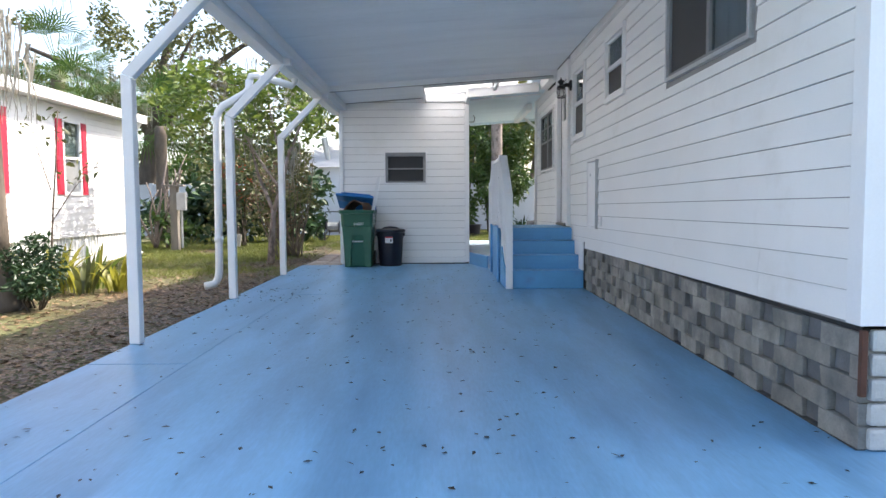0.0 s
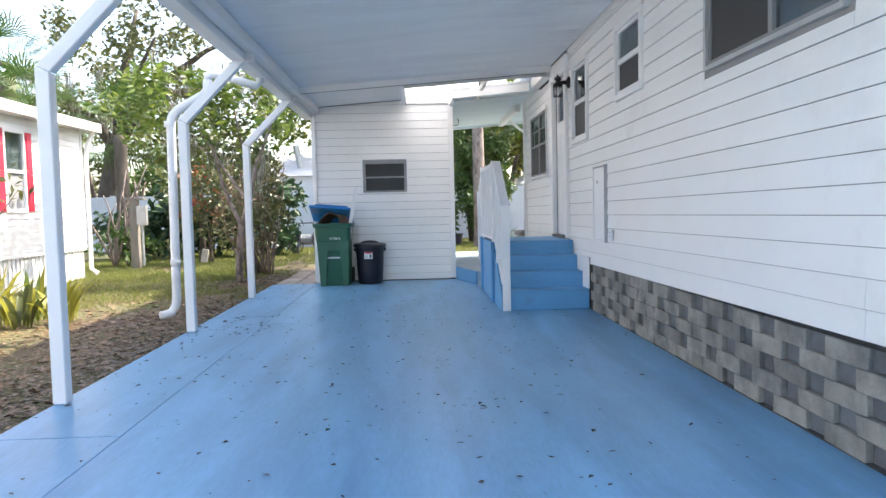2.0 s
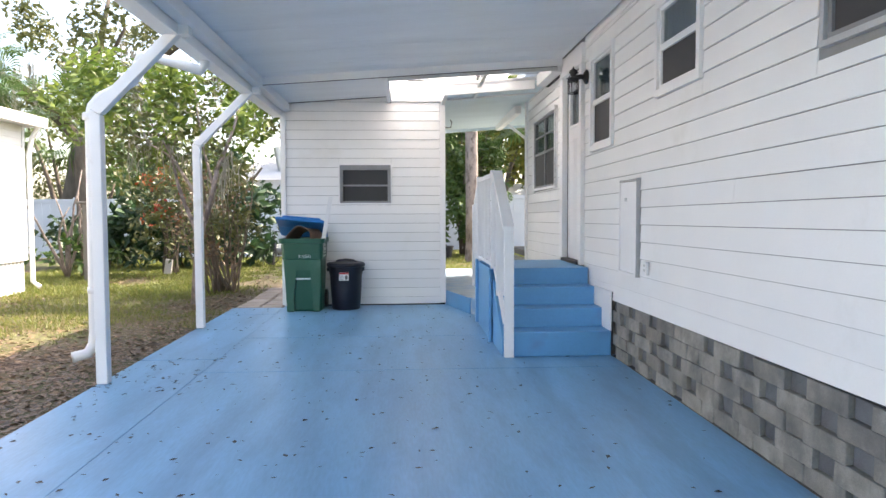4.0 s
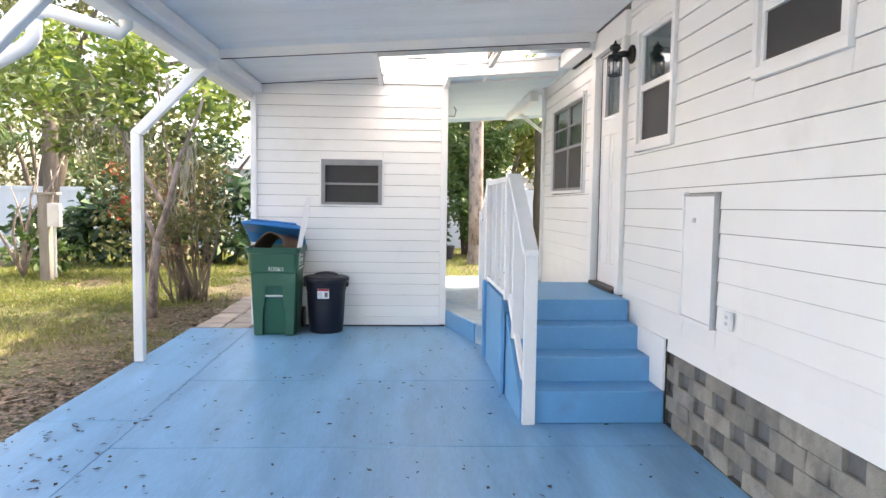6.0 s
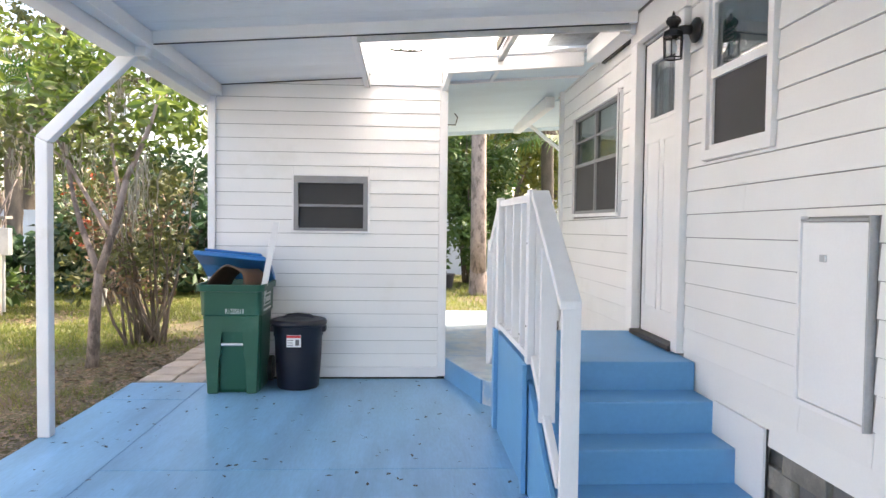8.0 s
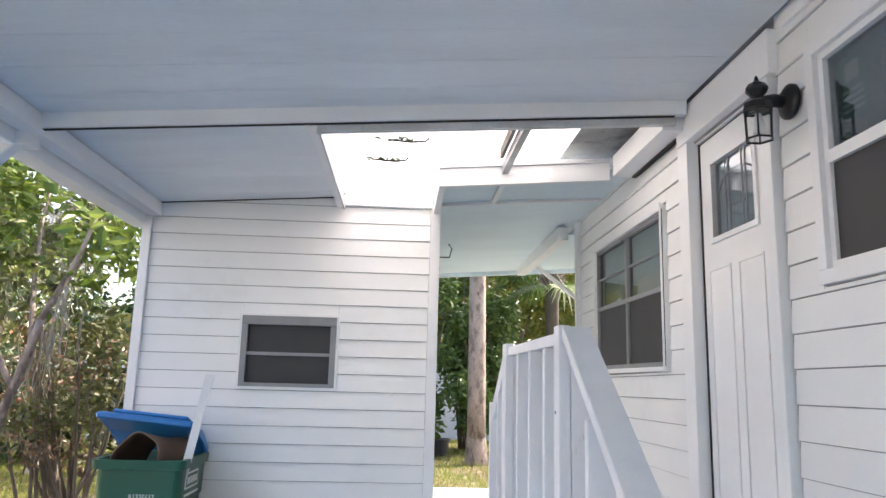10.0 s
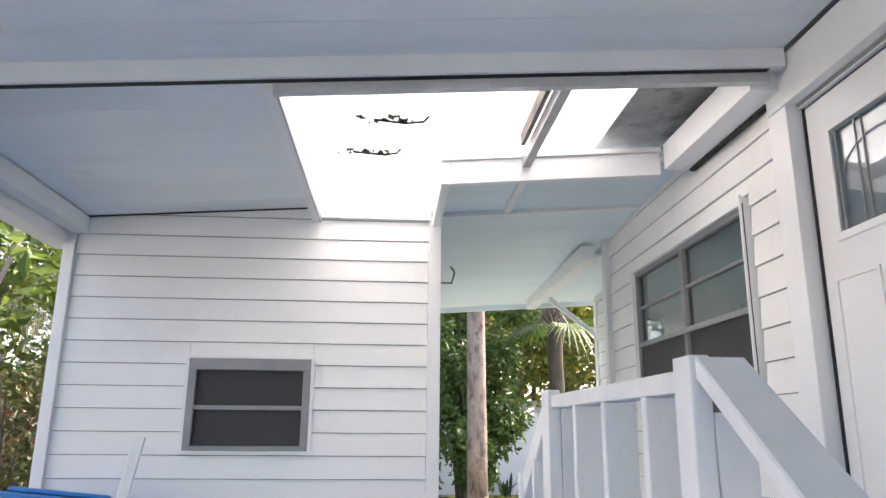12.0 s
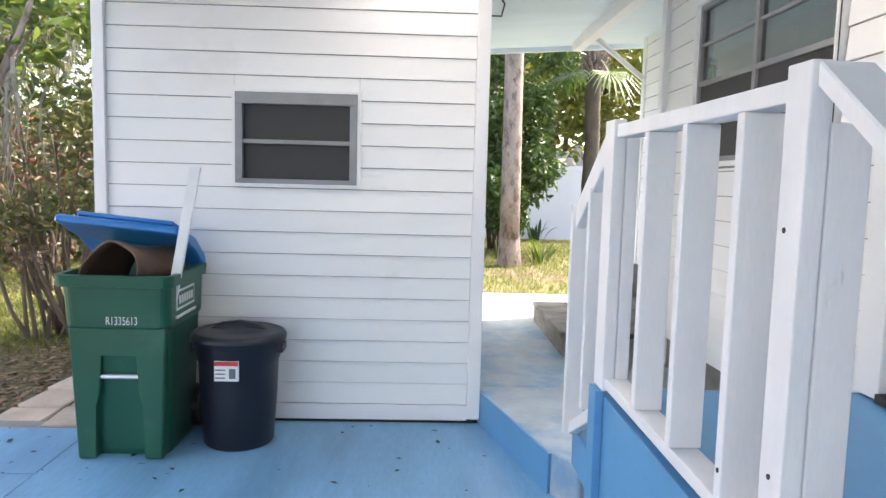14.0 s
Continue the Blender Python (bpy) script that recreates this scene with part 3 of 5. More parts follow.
tagged(part("stained_sheet", sloped(0.865, 1.32, 1.70, 3.2, 0.073, 0.08), SHEETD), "grey stained roofing sheet with dark mould", "roof", kind="structure")


def pz(x, y):
    return 2.985 + 0.07 * x - 0.025 * (y - 3)


def passage_roof():
    bm = bmesh.new()
    y = 2.99
    while y < 7.05:
        y2 = min(y + 0.42, 7.1)
        x0, x1 = 0.0, 2.0 if y > 4.7 else HX
        a, b = y + 0.001, y2 - 0.001
        hexa(bm, [(x0, a, pz(x0, a)), (x1, a, pz(x1, a)), (x1, b, pz(x1, b)), (x0, b, pz(x0, b)),
                  (x0, a, pz(x0, a) + .03), (x1, a, pz(x1, a) + .03), (x1, b, pz(x1, b) + .03), (x0, b, pz(x0, b) + .03)])
        y = y2
    tagged(part("ceiling", bm, CEIL2), "pale blue pan ceiling of the rear passage", "ceiling", kind="structure")
    tagged(part("roof", box(-2.5, 1.25, 3.99, 7.2, 3.12, 3.18), ROOFM), "pale roof over shed and passage", "roof", kind="structure")
    tagged(part("fascia", prism([(-0.05, 2.83), (2.0, 2.975), (2.0, 3.13), (-0.05, 2.985)], "y", 7.1, 7.16), CEIL2), "pale blue edge board of the passage roof", "fascia", kind="structure")
    tagged(part("roof_beam", box(1.17, 1.27, 4.62, 6.95, 2.88, 3.0, 0.005), TRIM), "white beam under the passage ceiling", "beam", kind="structure")
    bm = bmesh.new()
    tube([(1.36, 6.7, 2.97), (1.85, 6.7, 2.59)], 0.028, 6, bm)
    tagged(part("brace", bm, TRIM), "white diagonal brace under the passage roof", "brace", kind="structure")


passage_roof()


# ---- carport posts ----
def carport_post(y):
    p = thing("carport_post", (-2.955, y, 0), "white square metal carport post bent towards the roof", "post", "posts along the carport edge")
    part("upright", prism([(-3.0, 0.004), (-2.912, 0.004), (-2.912, 2.105), (-3.0, 2.145)], "y", y - 0.045, y + 0.045, 0.006), TRIM, p)
    part("arm", prism([(-2.998, 2.147), (-2.91, 2.109), (-2.285, 2.745), (-2.285, 2.866)], "y", y - 0.043, y + 0.043, 0.006), TRIM, p)
    part("bracket", box(-2.305, -2.225, y - 0.05, y + 0.05, 2.72, 2.80, 0.006), TRIM, p)
    return p


post = carport_post(-3.47)
for y in (-6.17, -0.78, 1.92):
    copy_thing(post, pose(-2.955, y, 0))


def downspout():
    d = thing("downspout", (-3.39, 0.1, 0), "white round downspout pipe from the carport gutter", "downspout")
    part("pipe", tube([(-3.54, -0.02, 0.06), (-3.44, 0.06, 0.08), (-3.40, 0.09, 0.16), (-3.39, 0.1, 0.26), (-3.37, 0.1, 2.22), (-3.35, 0.1, 2.30), (-3.29, 0.1, 2.37),
                       (-3.0, 0.1, 2.53), (-2.95, 0.1, 2.59), (-2.94, 0.1, 2.70)], 0.05, 14), WHITEP, d, smooth=True)
    part("pipe", tube([(-2.94, 0.1, 2.69), (-2.92, 0.1, 2.75), (-2.84, 0.1, 2.76), (-2.40, 0.14, 2.63), (-2.37, 0.14, 2.68), (-2.37, 0.14, 2.75)], 0.045, 14), WHITEP, d, smooth=True)
    for z in (0.62, 2.18):
        part("collar", lathe([(0.052, z), (0.058, z + 0.005), (0.058, z + 0.06), (0.052, z + 0.065)], -3.385, 0.1, 16), WHITEP, d, smooth=True)


downspout()

# ---- house door, lamp, hatch ----
def house_door():
    d = thing("door_1", (1.40, 1.56, 0.76), "closed white panelled door with a leaded glass light", "door", kind="structure")
    y0, y1, x = 1.185, 1.933, 1.385
    leaf = part("door_leaf", wall_boxes("x", x, x + 0.045, y0, y1, 0.80, 2.895, [(1.34, 1.79, 2.34, 2.74)]), TRIM, d)
    for a, b in ((1.29, 1.54), (1.62, 1.87)):
        part("panel_moulding", box(x - 0.006, x + 0.002, a, b, 0.98, 0.992), TRIM, leaf)
        part("panel_moulding", box(x - 0.006, x + 0.002, a, b, 2.168, 2.18), TRIM, leaf)
        for c in (a, b - 0.012):
            part("panel_moulding", box(x - 0.006, x + 0.002, c, c + 0.012, 0.992, 2.168), TRIM, leaf)
    for b in ((1.31, 1.82, 2.31, 2.34), (1.31, 1.82, 2.74, 2.77), (1.31, 1.34, 2.34, 2.74), (1.79, 1.82, 2.34, 2.74)):
        part("glass_frame", box(x - 0.012, x + 0.01, *b, 0.003), TRIM, leaf)
    g = part("pane", box(x + 0.015, x + 0.02, 1.34, 1.79, 2.34, 2.74), DOORGLASS, leaf)
    g.visible_shadow = False
    # added pale sheet imitates the bright reflection on the door glass
    part("inner_shade", box(x + 0.035, x + 0.038, 1.33, 1.80, 2.33, 2.75), CURTAIN, leaf, "pale backing added for the bright reflection in the glass")
    for y in (1.45, 1.49, 1.63, 1.67):
        part("lead_bar", box(x + 0.010, x + 0.014, y, y + 0.006, 2.34, 2.74), GREYFR, leaf)
    arc = [(x + 0.012, 1.56 + 0.2 * math.cos(a), 2.56 + 0.10 * math.sin(a)) for a in [k * math.pi / 12 for k in range(13)]]
    part("lead_bar", tube(arc, 0.0035, 5), GREYFR, leaf)
    part("lock", tube([(x - 0.012, 1.25, 1.70), (x + 0.004, 1.25, 1.70)], 0.024, 14), BRASS, leaf, "brass deadbolt")
    # casing, jambs and threshold
    part("casing", box(1.315, 1.39, 1.06, 1.16, 0.77, 2.923, 0.005), TRIM, d)
    part("casing", box(1.315, 1.39, 1.952, 2.09, 0.77, 2.923, 0.005), TRIM, d)
    part("casing", box(1.366, 1.39, 1.16, 1.952, 2.905, 2.96, 0.003), TRIM, d)
    part("jamb", box(1.35, 1.48, 1.162, 1.18, 0.77, 2.9), TRIM, d)
    part("door_gap", box(1.3815, 1.44, 1.934, 1.951, 0.80, 2.903), DARK, d)
    part("threshold", box(1.30, 1.48, 1.162, 1.95, 0.765, 0.80, 0.006), mat("dark_threshold", (0.05, 0.04, 0.035), 0.5, 0.2, 9, 0.2), d, "dark metal threshold")


house_door()


STICKER = mat("green_paper", (0.22, 0.42, 0.34), 0.7, 0.1, 9, 0)
stick = thing("window_sticker", (HX, 0.55, 2.6), "pale green paper sticker inside the upper pane", "sticker")
part("paper", box(HX + 0.017, HX + 0.019, 0.50, 0.66, 2.56, 2.80), STICKER, stick)
part("print", box(HX + 0.0155, HX + 0.0168, 0.54, 0.62, 2.70, 2.77), INK, stick)
for k in range(4):
    part("print", box(HX + 0.0155, HX + 0.0168, 0.52, 0.64, 2.58 + k * 0.025, 2.592 + k * 0.025), INK, stick)


def wall_lantern():
    y, x = 0.93, 1.20
    w = thing("wall_lantern", (1.30, 0.95, 2.72), "black metal coach lantern with clear glass on the siding", "wall lamp")
    part("mount", tube([(1.345, 0.93, 2.75), (1.33, 0.93, 2.75), (1.32, 0.93, 2.75), (1.307, 0.93, 2.75)], [0.075, 0.075, 0.06, 0.04], 20), BLACK, w, smooth=True)
    part("arm", tube([(1.315, 0.93, 2.75), (1.27, 0.93, 2.752), (x + 0.02, y, 2.74)], 0.028, 10), BLACK, w, smooth=True)
    part("cap", lathe([(0.062, 2.705), (0.056, 2.735), (0.026, 2.752), (0.024, 2.765), (0.046, 2.79), (0.048, 2.80), (0.034, 2.82), (0.012, 2.832), (0.007, 2.85), (0.001, 2.86)], x, y, 8), BLACK, w)
    for k in range(6):
        a = k * math.tau / 6
        cx, cy = math.cos(a), math.sin(a)
        part("cage_bar", tube([(x + cx * 0.054, y + cy * 0.054, 2.575), (x + cx * 0.058, y + cy * 0.058, 2.705)], 0.0045, 5), BLACK, w)
    for z, r in ((2.578, 0.056), (2.70, 0.06)):
        part("cage_ring", tube([(x + math.cos(k * math.tau / 6) * r, y + math.sin(k * math.tau / 6) * r, z) for k in range(7)], 0.005, 5), BLACK, w)
    g = part("glass", lathe([(0.05, 2.58), (0.054, 2.70)], x, y, 6), glass_mat("lamp_glass", (0.95, 0.95, 0.95), 0.1), w)
    g.visible_shadow = False
    part("bulb", lathe([(0.012, 2.69), (0.02, 2.66), (0.027, 2.635), (0.02, 2.612), (0.002, 2.605)], x, y, 12), WHITEP, w, smooth=True)


wall_lantern()


def access_panel():
    p = thing("access_panel", (1.30, -0.51, 0.82), "white painted utility hatch set in the siding", "hatch")
    part("panel", box(1.334, 1.362, -0.735, -0.285, 0.825, 1.595, 0.003), TRIM, p)
    for b in ((-0.746, -0.737, 0.80, 1.62), (-0.283, -0.265, 0.80, 1.62), (-0.737, -0.283, 1.598, 1.61), (-0.737, -0.283, 0.80, 0.822)):
        part("frame", box(1.325, 1.362, *b, 0.002), GREYMET if b[2] > 1 or b[1] < -0.7 else TRIM, p)
    part("latch", box(1.324, 1.333, -0.47, -0.43, 1.43, 1.46, 0.003), ALU, p)
    o = thing("outlet_cover", (1.29, -0.96, 0.89), "small white weatherproof outlet cover on the siding", "outlet")
    part("plate", box(1.323, 1.345, -1.0, -0.92, 0.84, 0.945, 0.004), WHITEP, o)
    for z in (0.868, 0.905):
        part("socket", box(1.319, 1.3235, -0.975, -0.945, z, z + 0.018, 0.002), PALEBLOCK, o)


access_panel()

# ---- entrance steps, landing and railing ----
def entrance_steps():
    s = thing("entrance_steps", (0.85, 0.9, 0), "blue painted concrete entrance steps with a landing", "steps", kind="structure")
    zs, ys = (0.232, 0.412, 0.59, 0.76), (0.0, 0.28, 0.56, 0.84)
    for i, (y, z) in enumerate(zip(ys, zs)):
        y2 = 2.10 if i == 3 else ys[i + 1] + 0.02
        part("step", box(0.36, 1.348, y, y2, 0.0 if i == 0 else zs[i - 1] - 0.015, z, 0.012), BLUE2, s)
        part("step_infill", box(0.37, 1.34, y + 0.02, 2.0, 0.0, z - 0.02), BLUE2, s)
    for i, (y, z) in enumerate(((2.10, 0.58), (2.38, 0.40))):
        part("step", box(0.36, 1.31, y, y + 0.29, 0.22, z, 0.012), BLUE2, s)
    part("side_panel", box(0.318, 0.358, 0.80, 2.095, 0.0, 0.755, 0.004), BLUE2, s)
    part("side_panel", prism([(0.03, 0.0), (0.86, 0.0), (0.86, 0.70), (0.03, 0.17)], "x", 0.33, 0.358, 0.003), BLUE2, s)
    # white closure strip between steps and siding
    part("stringer", prism([(0.0, 0.235), (0.28, 0.235), (0.28, 0.415), (0.56, 0.415), (0.56, 0.60), (0.0, 0.60)], "x", 1.335, 1.352), TRIM, s)


entrance_steps()


def railing():
    r = thing("railing", (0.35, 1.05, 0), "white painted wooden railing beside the blue steps", "railing")
    def up(y, z0, z1, nm="newel", x0=0.312, x1=0.40, d=0.09, m=RAILW, lab=""):
        return part(nm, box(x0, x1, y, y + d, z0, z1, 0.004), m, r, lab)
    up(-0.045, 0.004, 1.20, x0=0.338, x1=0.426, d=0.04)
    up(0.735, 0.765, 1.77, x0=0.312, x1=0.354, d=0.085)
    up(0.745, 0.004, 0.762, d=0.06, x0=0.29, x1=0.317, m=BLUE2, lab="blue painted lower post")
    up(1.99, 0.78, 1.765, d=0.12, x0=0.305, x1=0.35)
    up(1.99, 0.80, 1.70, "baluster", 0.352, 0.40, 0.035)
    up(2.0, 0.02, 0.777, d=0.10, x0=0.285, x1=0.317, m=BLUE2, lab="blue painted lower post")
    # level rail with three balusters
    part("top_rail", box(0.315, 0.395, 0.822, 1.988, 1.70, 1.745, 0.004), RAILW, r)
    part("bottom_rail", box(0.315, 0.395, 0.822, 1.988, 0.79, 0.828, 0.004), RAILW, r)
    for y in (0.985, 1.31, 1.625):
        up(y, 0.83, 1.699, "baluster", 0.31, 0.40, 0.035)
    up(0.735, 0.765, 1.66, "baluster", 0.356, 0.435, 0.035)
    # sloping rail down the front steps
    part("sloping_cap", prism([(-0.055, 1.175), (-0.055, 1.216), (0.733, 1.768), (0.733, 1.722)], "x", 0.322, 0.425, 0.004), RAILW, r)
    part("sloping_rail", prism([(0.04, 0.30), (0.04, 0.36), (0.733, 0.82), (0.733, 0.76)], "x", 0.335, 0.375, 0.004), RAILW, r)
    part("baluster", box(0.315, 0.40, 0.36, 0.395, 0.53, 1.455, 0.004), RAILW, r)
    # sloping rail down the rear steps
    part("sloping_rail", prism([(2.112, 1.63), (2.112, 1.74), (2.62, 1.42), (2.62, 1.31)], "x", 0.315, 0.36, 0.004), RAILW, r)
    part("sloping_rail", prism([(2.112, 0.64), (2.112, 0.70), (2.575, 0.46), (2.575, 0.40)], "x", 0.32, 0.36, 0.004), RAILW, r)
    up(2.58, 0.40, 1.44, d=0.04, x0=0.30, x1=0.385)
    up(2.32, 0.60, 1.52, "baluster", 0.31, 0.385, 0.035)


railing()
knots = bpy.data.objects["railing"]
for x, y, z in ((0.3125, 0.79, 1.46), (0.3115, 0.78, 0.98), (0.3095, 1.0, 0.9)):
    part("knot", tube([(x - 0.002, y, z), (x + 0.004, y, z)], 0.006, 7), DARK, knots, "dark nail hole")

# ---- rear walkway, its lip, the grey stoop ----
walkw = thing("pavement", (0.6, 5.5, 0), "raised rear concrete walkway with worn blue paint", "walkway", kind="structure")
part("walkway_front", prism([(0.035, 3.845), (0.30, 2.83), (0.40, 2.67), (1.5, 2.67), (1.5, 3.93), (0.035, 3.93)], "z", -0.05, 0.215, 0.008), WORN, walkw)
part("walkway_lip", prism([(0.028, 3.843), (0.285, 2.826), (0.30, 2.832), (0.043, 3.85)], "z", -0.04, 0.207), BLUE2, walkw, "blue painted lip")
part("walkway_joint", box(0.04, 2.3, 3.928, 3.94, -0.04, 0.205), DARK, walkw)
part("walkway_back", box(0.035, 2.4, 3.942, 7.7, -0.05, 0.213, 0.006), WORN, walkw)


def stoop():
    s = thing("rear_stoop", (1.2, 5.3, 0.213), "weathered grey block steps on the rear walkway", "steps", kind="structure")
    for i, (x, y0, y1, z0, z1) in enumerate(((0.72, 4.72, 6.1, 0.214, 0.40), (1.06, 4.72, 6.1, 0.40, 0.585))):
        part("step_body", box(x + 0.015, 1.88, y0 + 0.01, y1 - 0.01, z0, z1 - 0.04), GREYSTEP, s)
        n = 5
        for k in range(n):
            a = y0 + (y1 - y0) * k / n
            part("tread_block", box(x, x + 0.36, a + 0.003, a + (y1 - y0) / n - 0.003, z1 - 0.038, z1, 0.006), GREYSTEP, s)
    d = thing("door_2", (1.92, 5.45, 0.6), "white rear door in the recessed wall", "door", kind="structure")
    part("casing", box(1.87, 1.92, 5.0, 5.08, 0.58, 2.75, 0.004), TRIM, d)
    part("casing", box(1.87, 1.92, 5.87, 5.95, 0.58, 2.75, 0.004), TRIM, d)
    part("casing", box(1.87, 1.92, 5.08, 5.87, 2.67, 2.75, 0.004), TRIM, d)
    part("door_leaf", box(1.895, 1.92, 5.082, 5.868, 0.60, 2.668, 0.003), TRIM, d)


stoop()


# ---- the shed ----
def shed():
    w = thing("wall_shed", (-1.15, 3.84, 0), "white lapped siding of the shed front", "wall", kind="structure")
    hole = (-1.445, -0.805, 1.53, 1.985)
    part("wall_core", wall_boxes("y", 3.845, 3.93, -2.30, 0.02, 0.02, 3.0, [hole]), LAPSHADE, w)
    part("top_gap", sloped(-2.25, -0.81, 3.818, 3.832, -0.007, -0.0005), DARK, w)
    siding(w, "y", 3.845, -1, -2.255, -0.05, 0.115, 3.03, 0.1338, [(-1.50, -0.75, 1.47, 2.035)], SIDING)
    part("corner_board", box(-2.325, -2.255, 3.808, 3.95, 0.02, 2.88, 0.004), TRIM, w)
    part("corner_board", box(-0.05, 0.03, 3.812, 3.95, 0.03, 2.96, 0.004), TRIM, w)
    part("base_gap", box(-2.25, 0.02, 3.842, 3.85, 0.0, 0.018), DARK, w)
    part("base_strip", box(-2.25, -0.05, 3.828, 3.844, 0.018, 0.116), TRIM, w)
    for nm, b in (("wall_shed_side", (-2.32, -2.24, 3.95, 7.0, -0.03, 2.95)), ("wall_shed_side", (-0.05, 0.03, 3.95, 7.0, 0.0, 3.0)), ("wall_shed_back", (-2.24, -0.05, 6.92, 7.0, 0.0, 3.0))):
        tagged(part(nm, box(*b), SIDING), "plain white shed wall", "wall", kind="structure")
    tagged(part("ceiling", box(-2.24, -0.05, 3.93, 6.92, 2.97, 3.0), ROOM), "dark shed ceiling", "ceiling", kind="structure")
    v = thing("window_5", (-1.125, 3.82, 1.5), "small aluminium awning window with dark panes", "window", kind="structure")
    for b in ((-1.51, -0.74, 2.025, 2.045), (-1.51, -0.74, 1.462, 1.482), (-1.51, -1.49, 1.482, 2.025), (-0.76, -0.74, 1.482, 2.025)):
        part("window_trim", box(b[0], b[1], 3.812, 3.845, b[2], b[3], 0.002), TRIM, v)
    for b in ((-1.49, -0.76, 1.955, 2.025), (-1.49, -0.76, 1.482, 1.51), (-1.49, -1.445, 1.51, 1.955), (-0.805, -0.76, 1.51, 1.955)):
        part("window_frame", box(b[0], b[1], 3.806, 3.86, b[2], b[3], 0.004), GREYFR, v)
    part("glazing_bar", box(-1.445, -0.805, 3.808, 3.85, 1.72, 1.745, 0.003), GREYFR, v)
    for a, b in ((1.51, 1.72), (1.745, 1.955)):
        part("screen", box(-1.445, -0.805, 3.842, 3.845, a, b), SCREEN, v, "dark insect screen")


shed()


# ---- bins ----
def wheeled_bin():
    c = thing("wheeled_bin", (-1.93, 3.5, 0), "green plastic wheeled rubbish bin with an open blue lid", "bin")

    def ring(z, x0, x1, y0, y1, r, bm, n=5):
        vs = []
        for cx, cy, a0 in ((x1 - r, y1 - r, 0), (x0 + r, y1 - r, 90), (x0 + r, y0 + r, 180), (x1 - r, y0 + r, 270)):
            for k in range(n + 1):
                a = radians(a0 + 90 * k / n)
                vs.append(bm.verts.new((cx + r * math.cos(a), cy + r * math.sin(a), z)))
        return vs

    def loft(rows):
        bm = bmesh.new()
        rs = [ring(*r, bm) for r in rows]
        for a, b in zip(rs, rs[1:]):
            for k in range(len(a)):
                j = (k + 1) % len(a)
                bm.faces.new((a[k], a[j], b[j], b[k]))
        bm.faces.new(rs[0][::-1])
        return bm
    # outer wall up to the rim and down the inner side
    rows = [(0.0, -2.165, -1.715, 3.27, 3.72, .06), (0.03, -2.18, -1.705, 3.26, 3.75, .07), (0.70, -2.215, -1.69, 3.20, 3.79, .07), (0.72, -2.225, -1.68, 3.185, 3.80, .06),
            (0.93, -2.235, -1.672, 3.175, 3.80, .06), (0.935, -2.26, -1.652, 3.15, 3.81, .06), (0.995, -2.266, -1.647, 3.145, 3.812, .06), (0.995, -2.236, -1.677, 3.18, 3.78, .05),
            (0.55, -2.19, -1.705, 3.23, 3.74, .05), (0.05, -2.15, -1.73, 3.29, 3.70, .05)]
    body = part("body", loft(rows), GREENP, c, smooth=False)
    # raised front with the recess for the lift bar
    legs = [(0.222, 0.004), (0.125, 0.004), (0.13, 0.30), (0.10, 0.36), (0.10, 0.575)]
    outline = [(-1.94 - x, z) for x, z in legs] + [(-1.94 + x, z) for x, z in legs[::-1]] + [(-1.695, 0.715), (-2.20, 0.715)]
    part("front_panel", prism(outline, "y", 3.187, 3.30, 0.008), GREENP, body)
    part("lift_bar", tube([(-2.06, 3.202, 0.45), (-1.82, 3.202, 0.45)], 0.013, 10), ALU, body, "steel lift bar")
    for x in (-2.16, -1.70):
        wheel = part("wheel", tube([(x - 0.03, 3.74, 0.13), (x + 0.03, 3.74, 0.13)], 0.125, 22), BLACK, c, smooth=False)
        part("hub", tube([(x - 0.034, 3.74, 0.13), (x + 0.034, 3.74, 0.13)], 0.06, 16), NAVYP, wheel)
    # lid tipped up at the front on the things inside
    bm = prism([(3.335, 1.30), (3.33, 1.275), (3.62, 1.17), (3.80, 1.03), (3.83, 1.05), (3.81, 1.12), (3.64, 1.235), (3.36, 1.318)], "x", -2.335, -1.665, 0.014)
    prism([(3.40, 1.315), (3.62, 1.25), (3.72, 1.19), (3.71, 1.215), (3.62, 1.275), (3.42, 1.338)], "x", -2.245, -1.725, 0.008, bm)
    for v in bm.verts:
        v.co.z -= 0.015 + (v.co.x + 2.335) * 0.09
    part("lid", bm, BLUEP, c, "blue lid propped open")
    # serial number on the front
    cu = bpy.data.curves.new("serial", "FONT")
    cu.body, cu.size, cu.extrude, cu.align_x = "R1335613", 0.062, 0.0006, "CENTER"
    tmp = new("serial_text", cu)
    bpy.context.view_layer.update()
    me = bpy.data.meshes.new_from_object(tmp.evaluated_get(bpy.context.evaluated_depsgraph_get()))
    bpy.data.objects.remove(tmp)
    me.transform(pose(-1.915, 3.1705, 0.735, 88, 0, 0) @ Matrix.Diagonal((0.66, 1, 1, 1)))
    put("serial_number", me, INK, body, "white stencilled number R1335613")
    # plain bars standing for the emblem on the side
    for k, (a, b, y0, y1) in enumerate(((0.79, 0.90, 3.30, 3.60), (0.745, 0.76, 3.30, 3.62))):
        part("side_print", box(-1.69, -1.6725 + 0.002 * k, y0, y1, a, b), INK, body)
    part("side_print", box(-1.69, -1.671, 3.315, 3.585, 0.803, 0.887), GREENP, body)
    for k in range(6):
        part("side_print", box(-1.69, -1.6695, 3.335 + k * 0.04, 3.362 + k * 0.04, 0.822, 0.868), INK, body)


wheeled_bin()


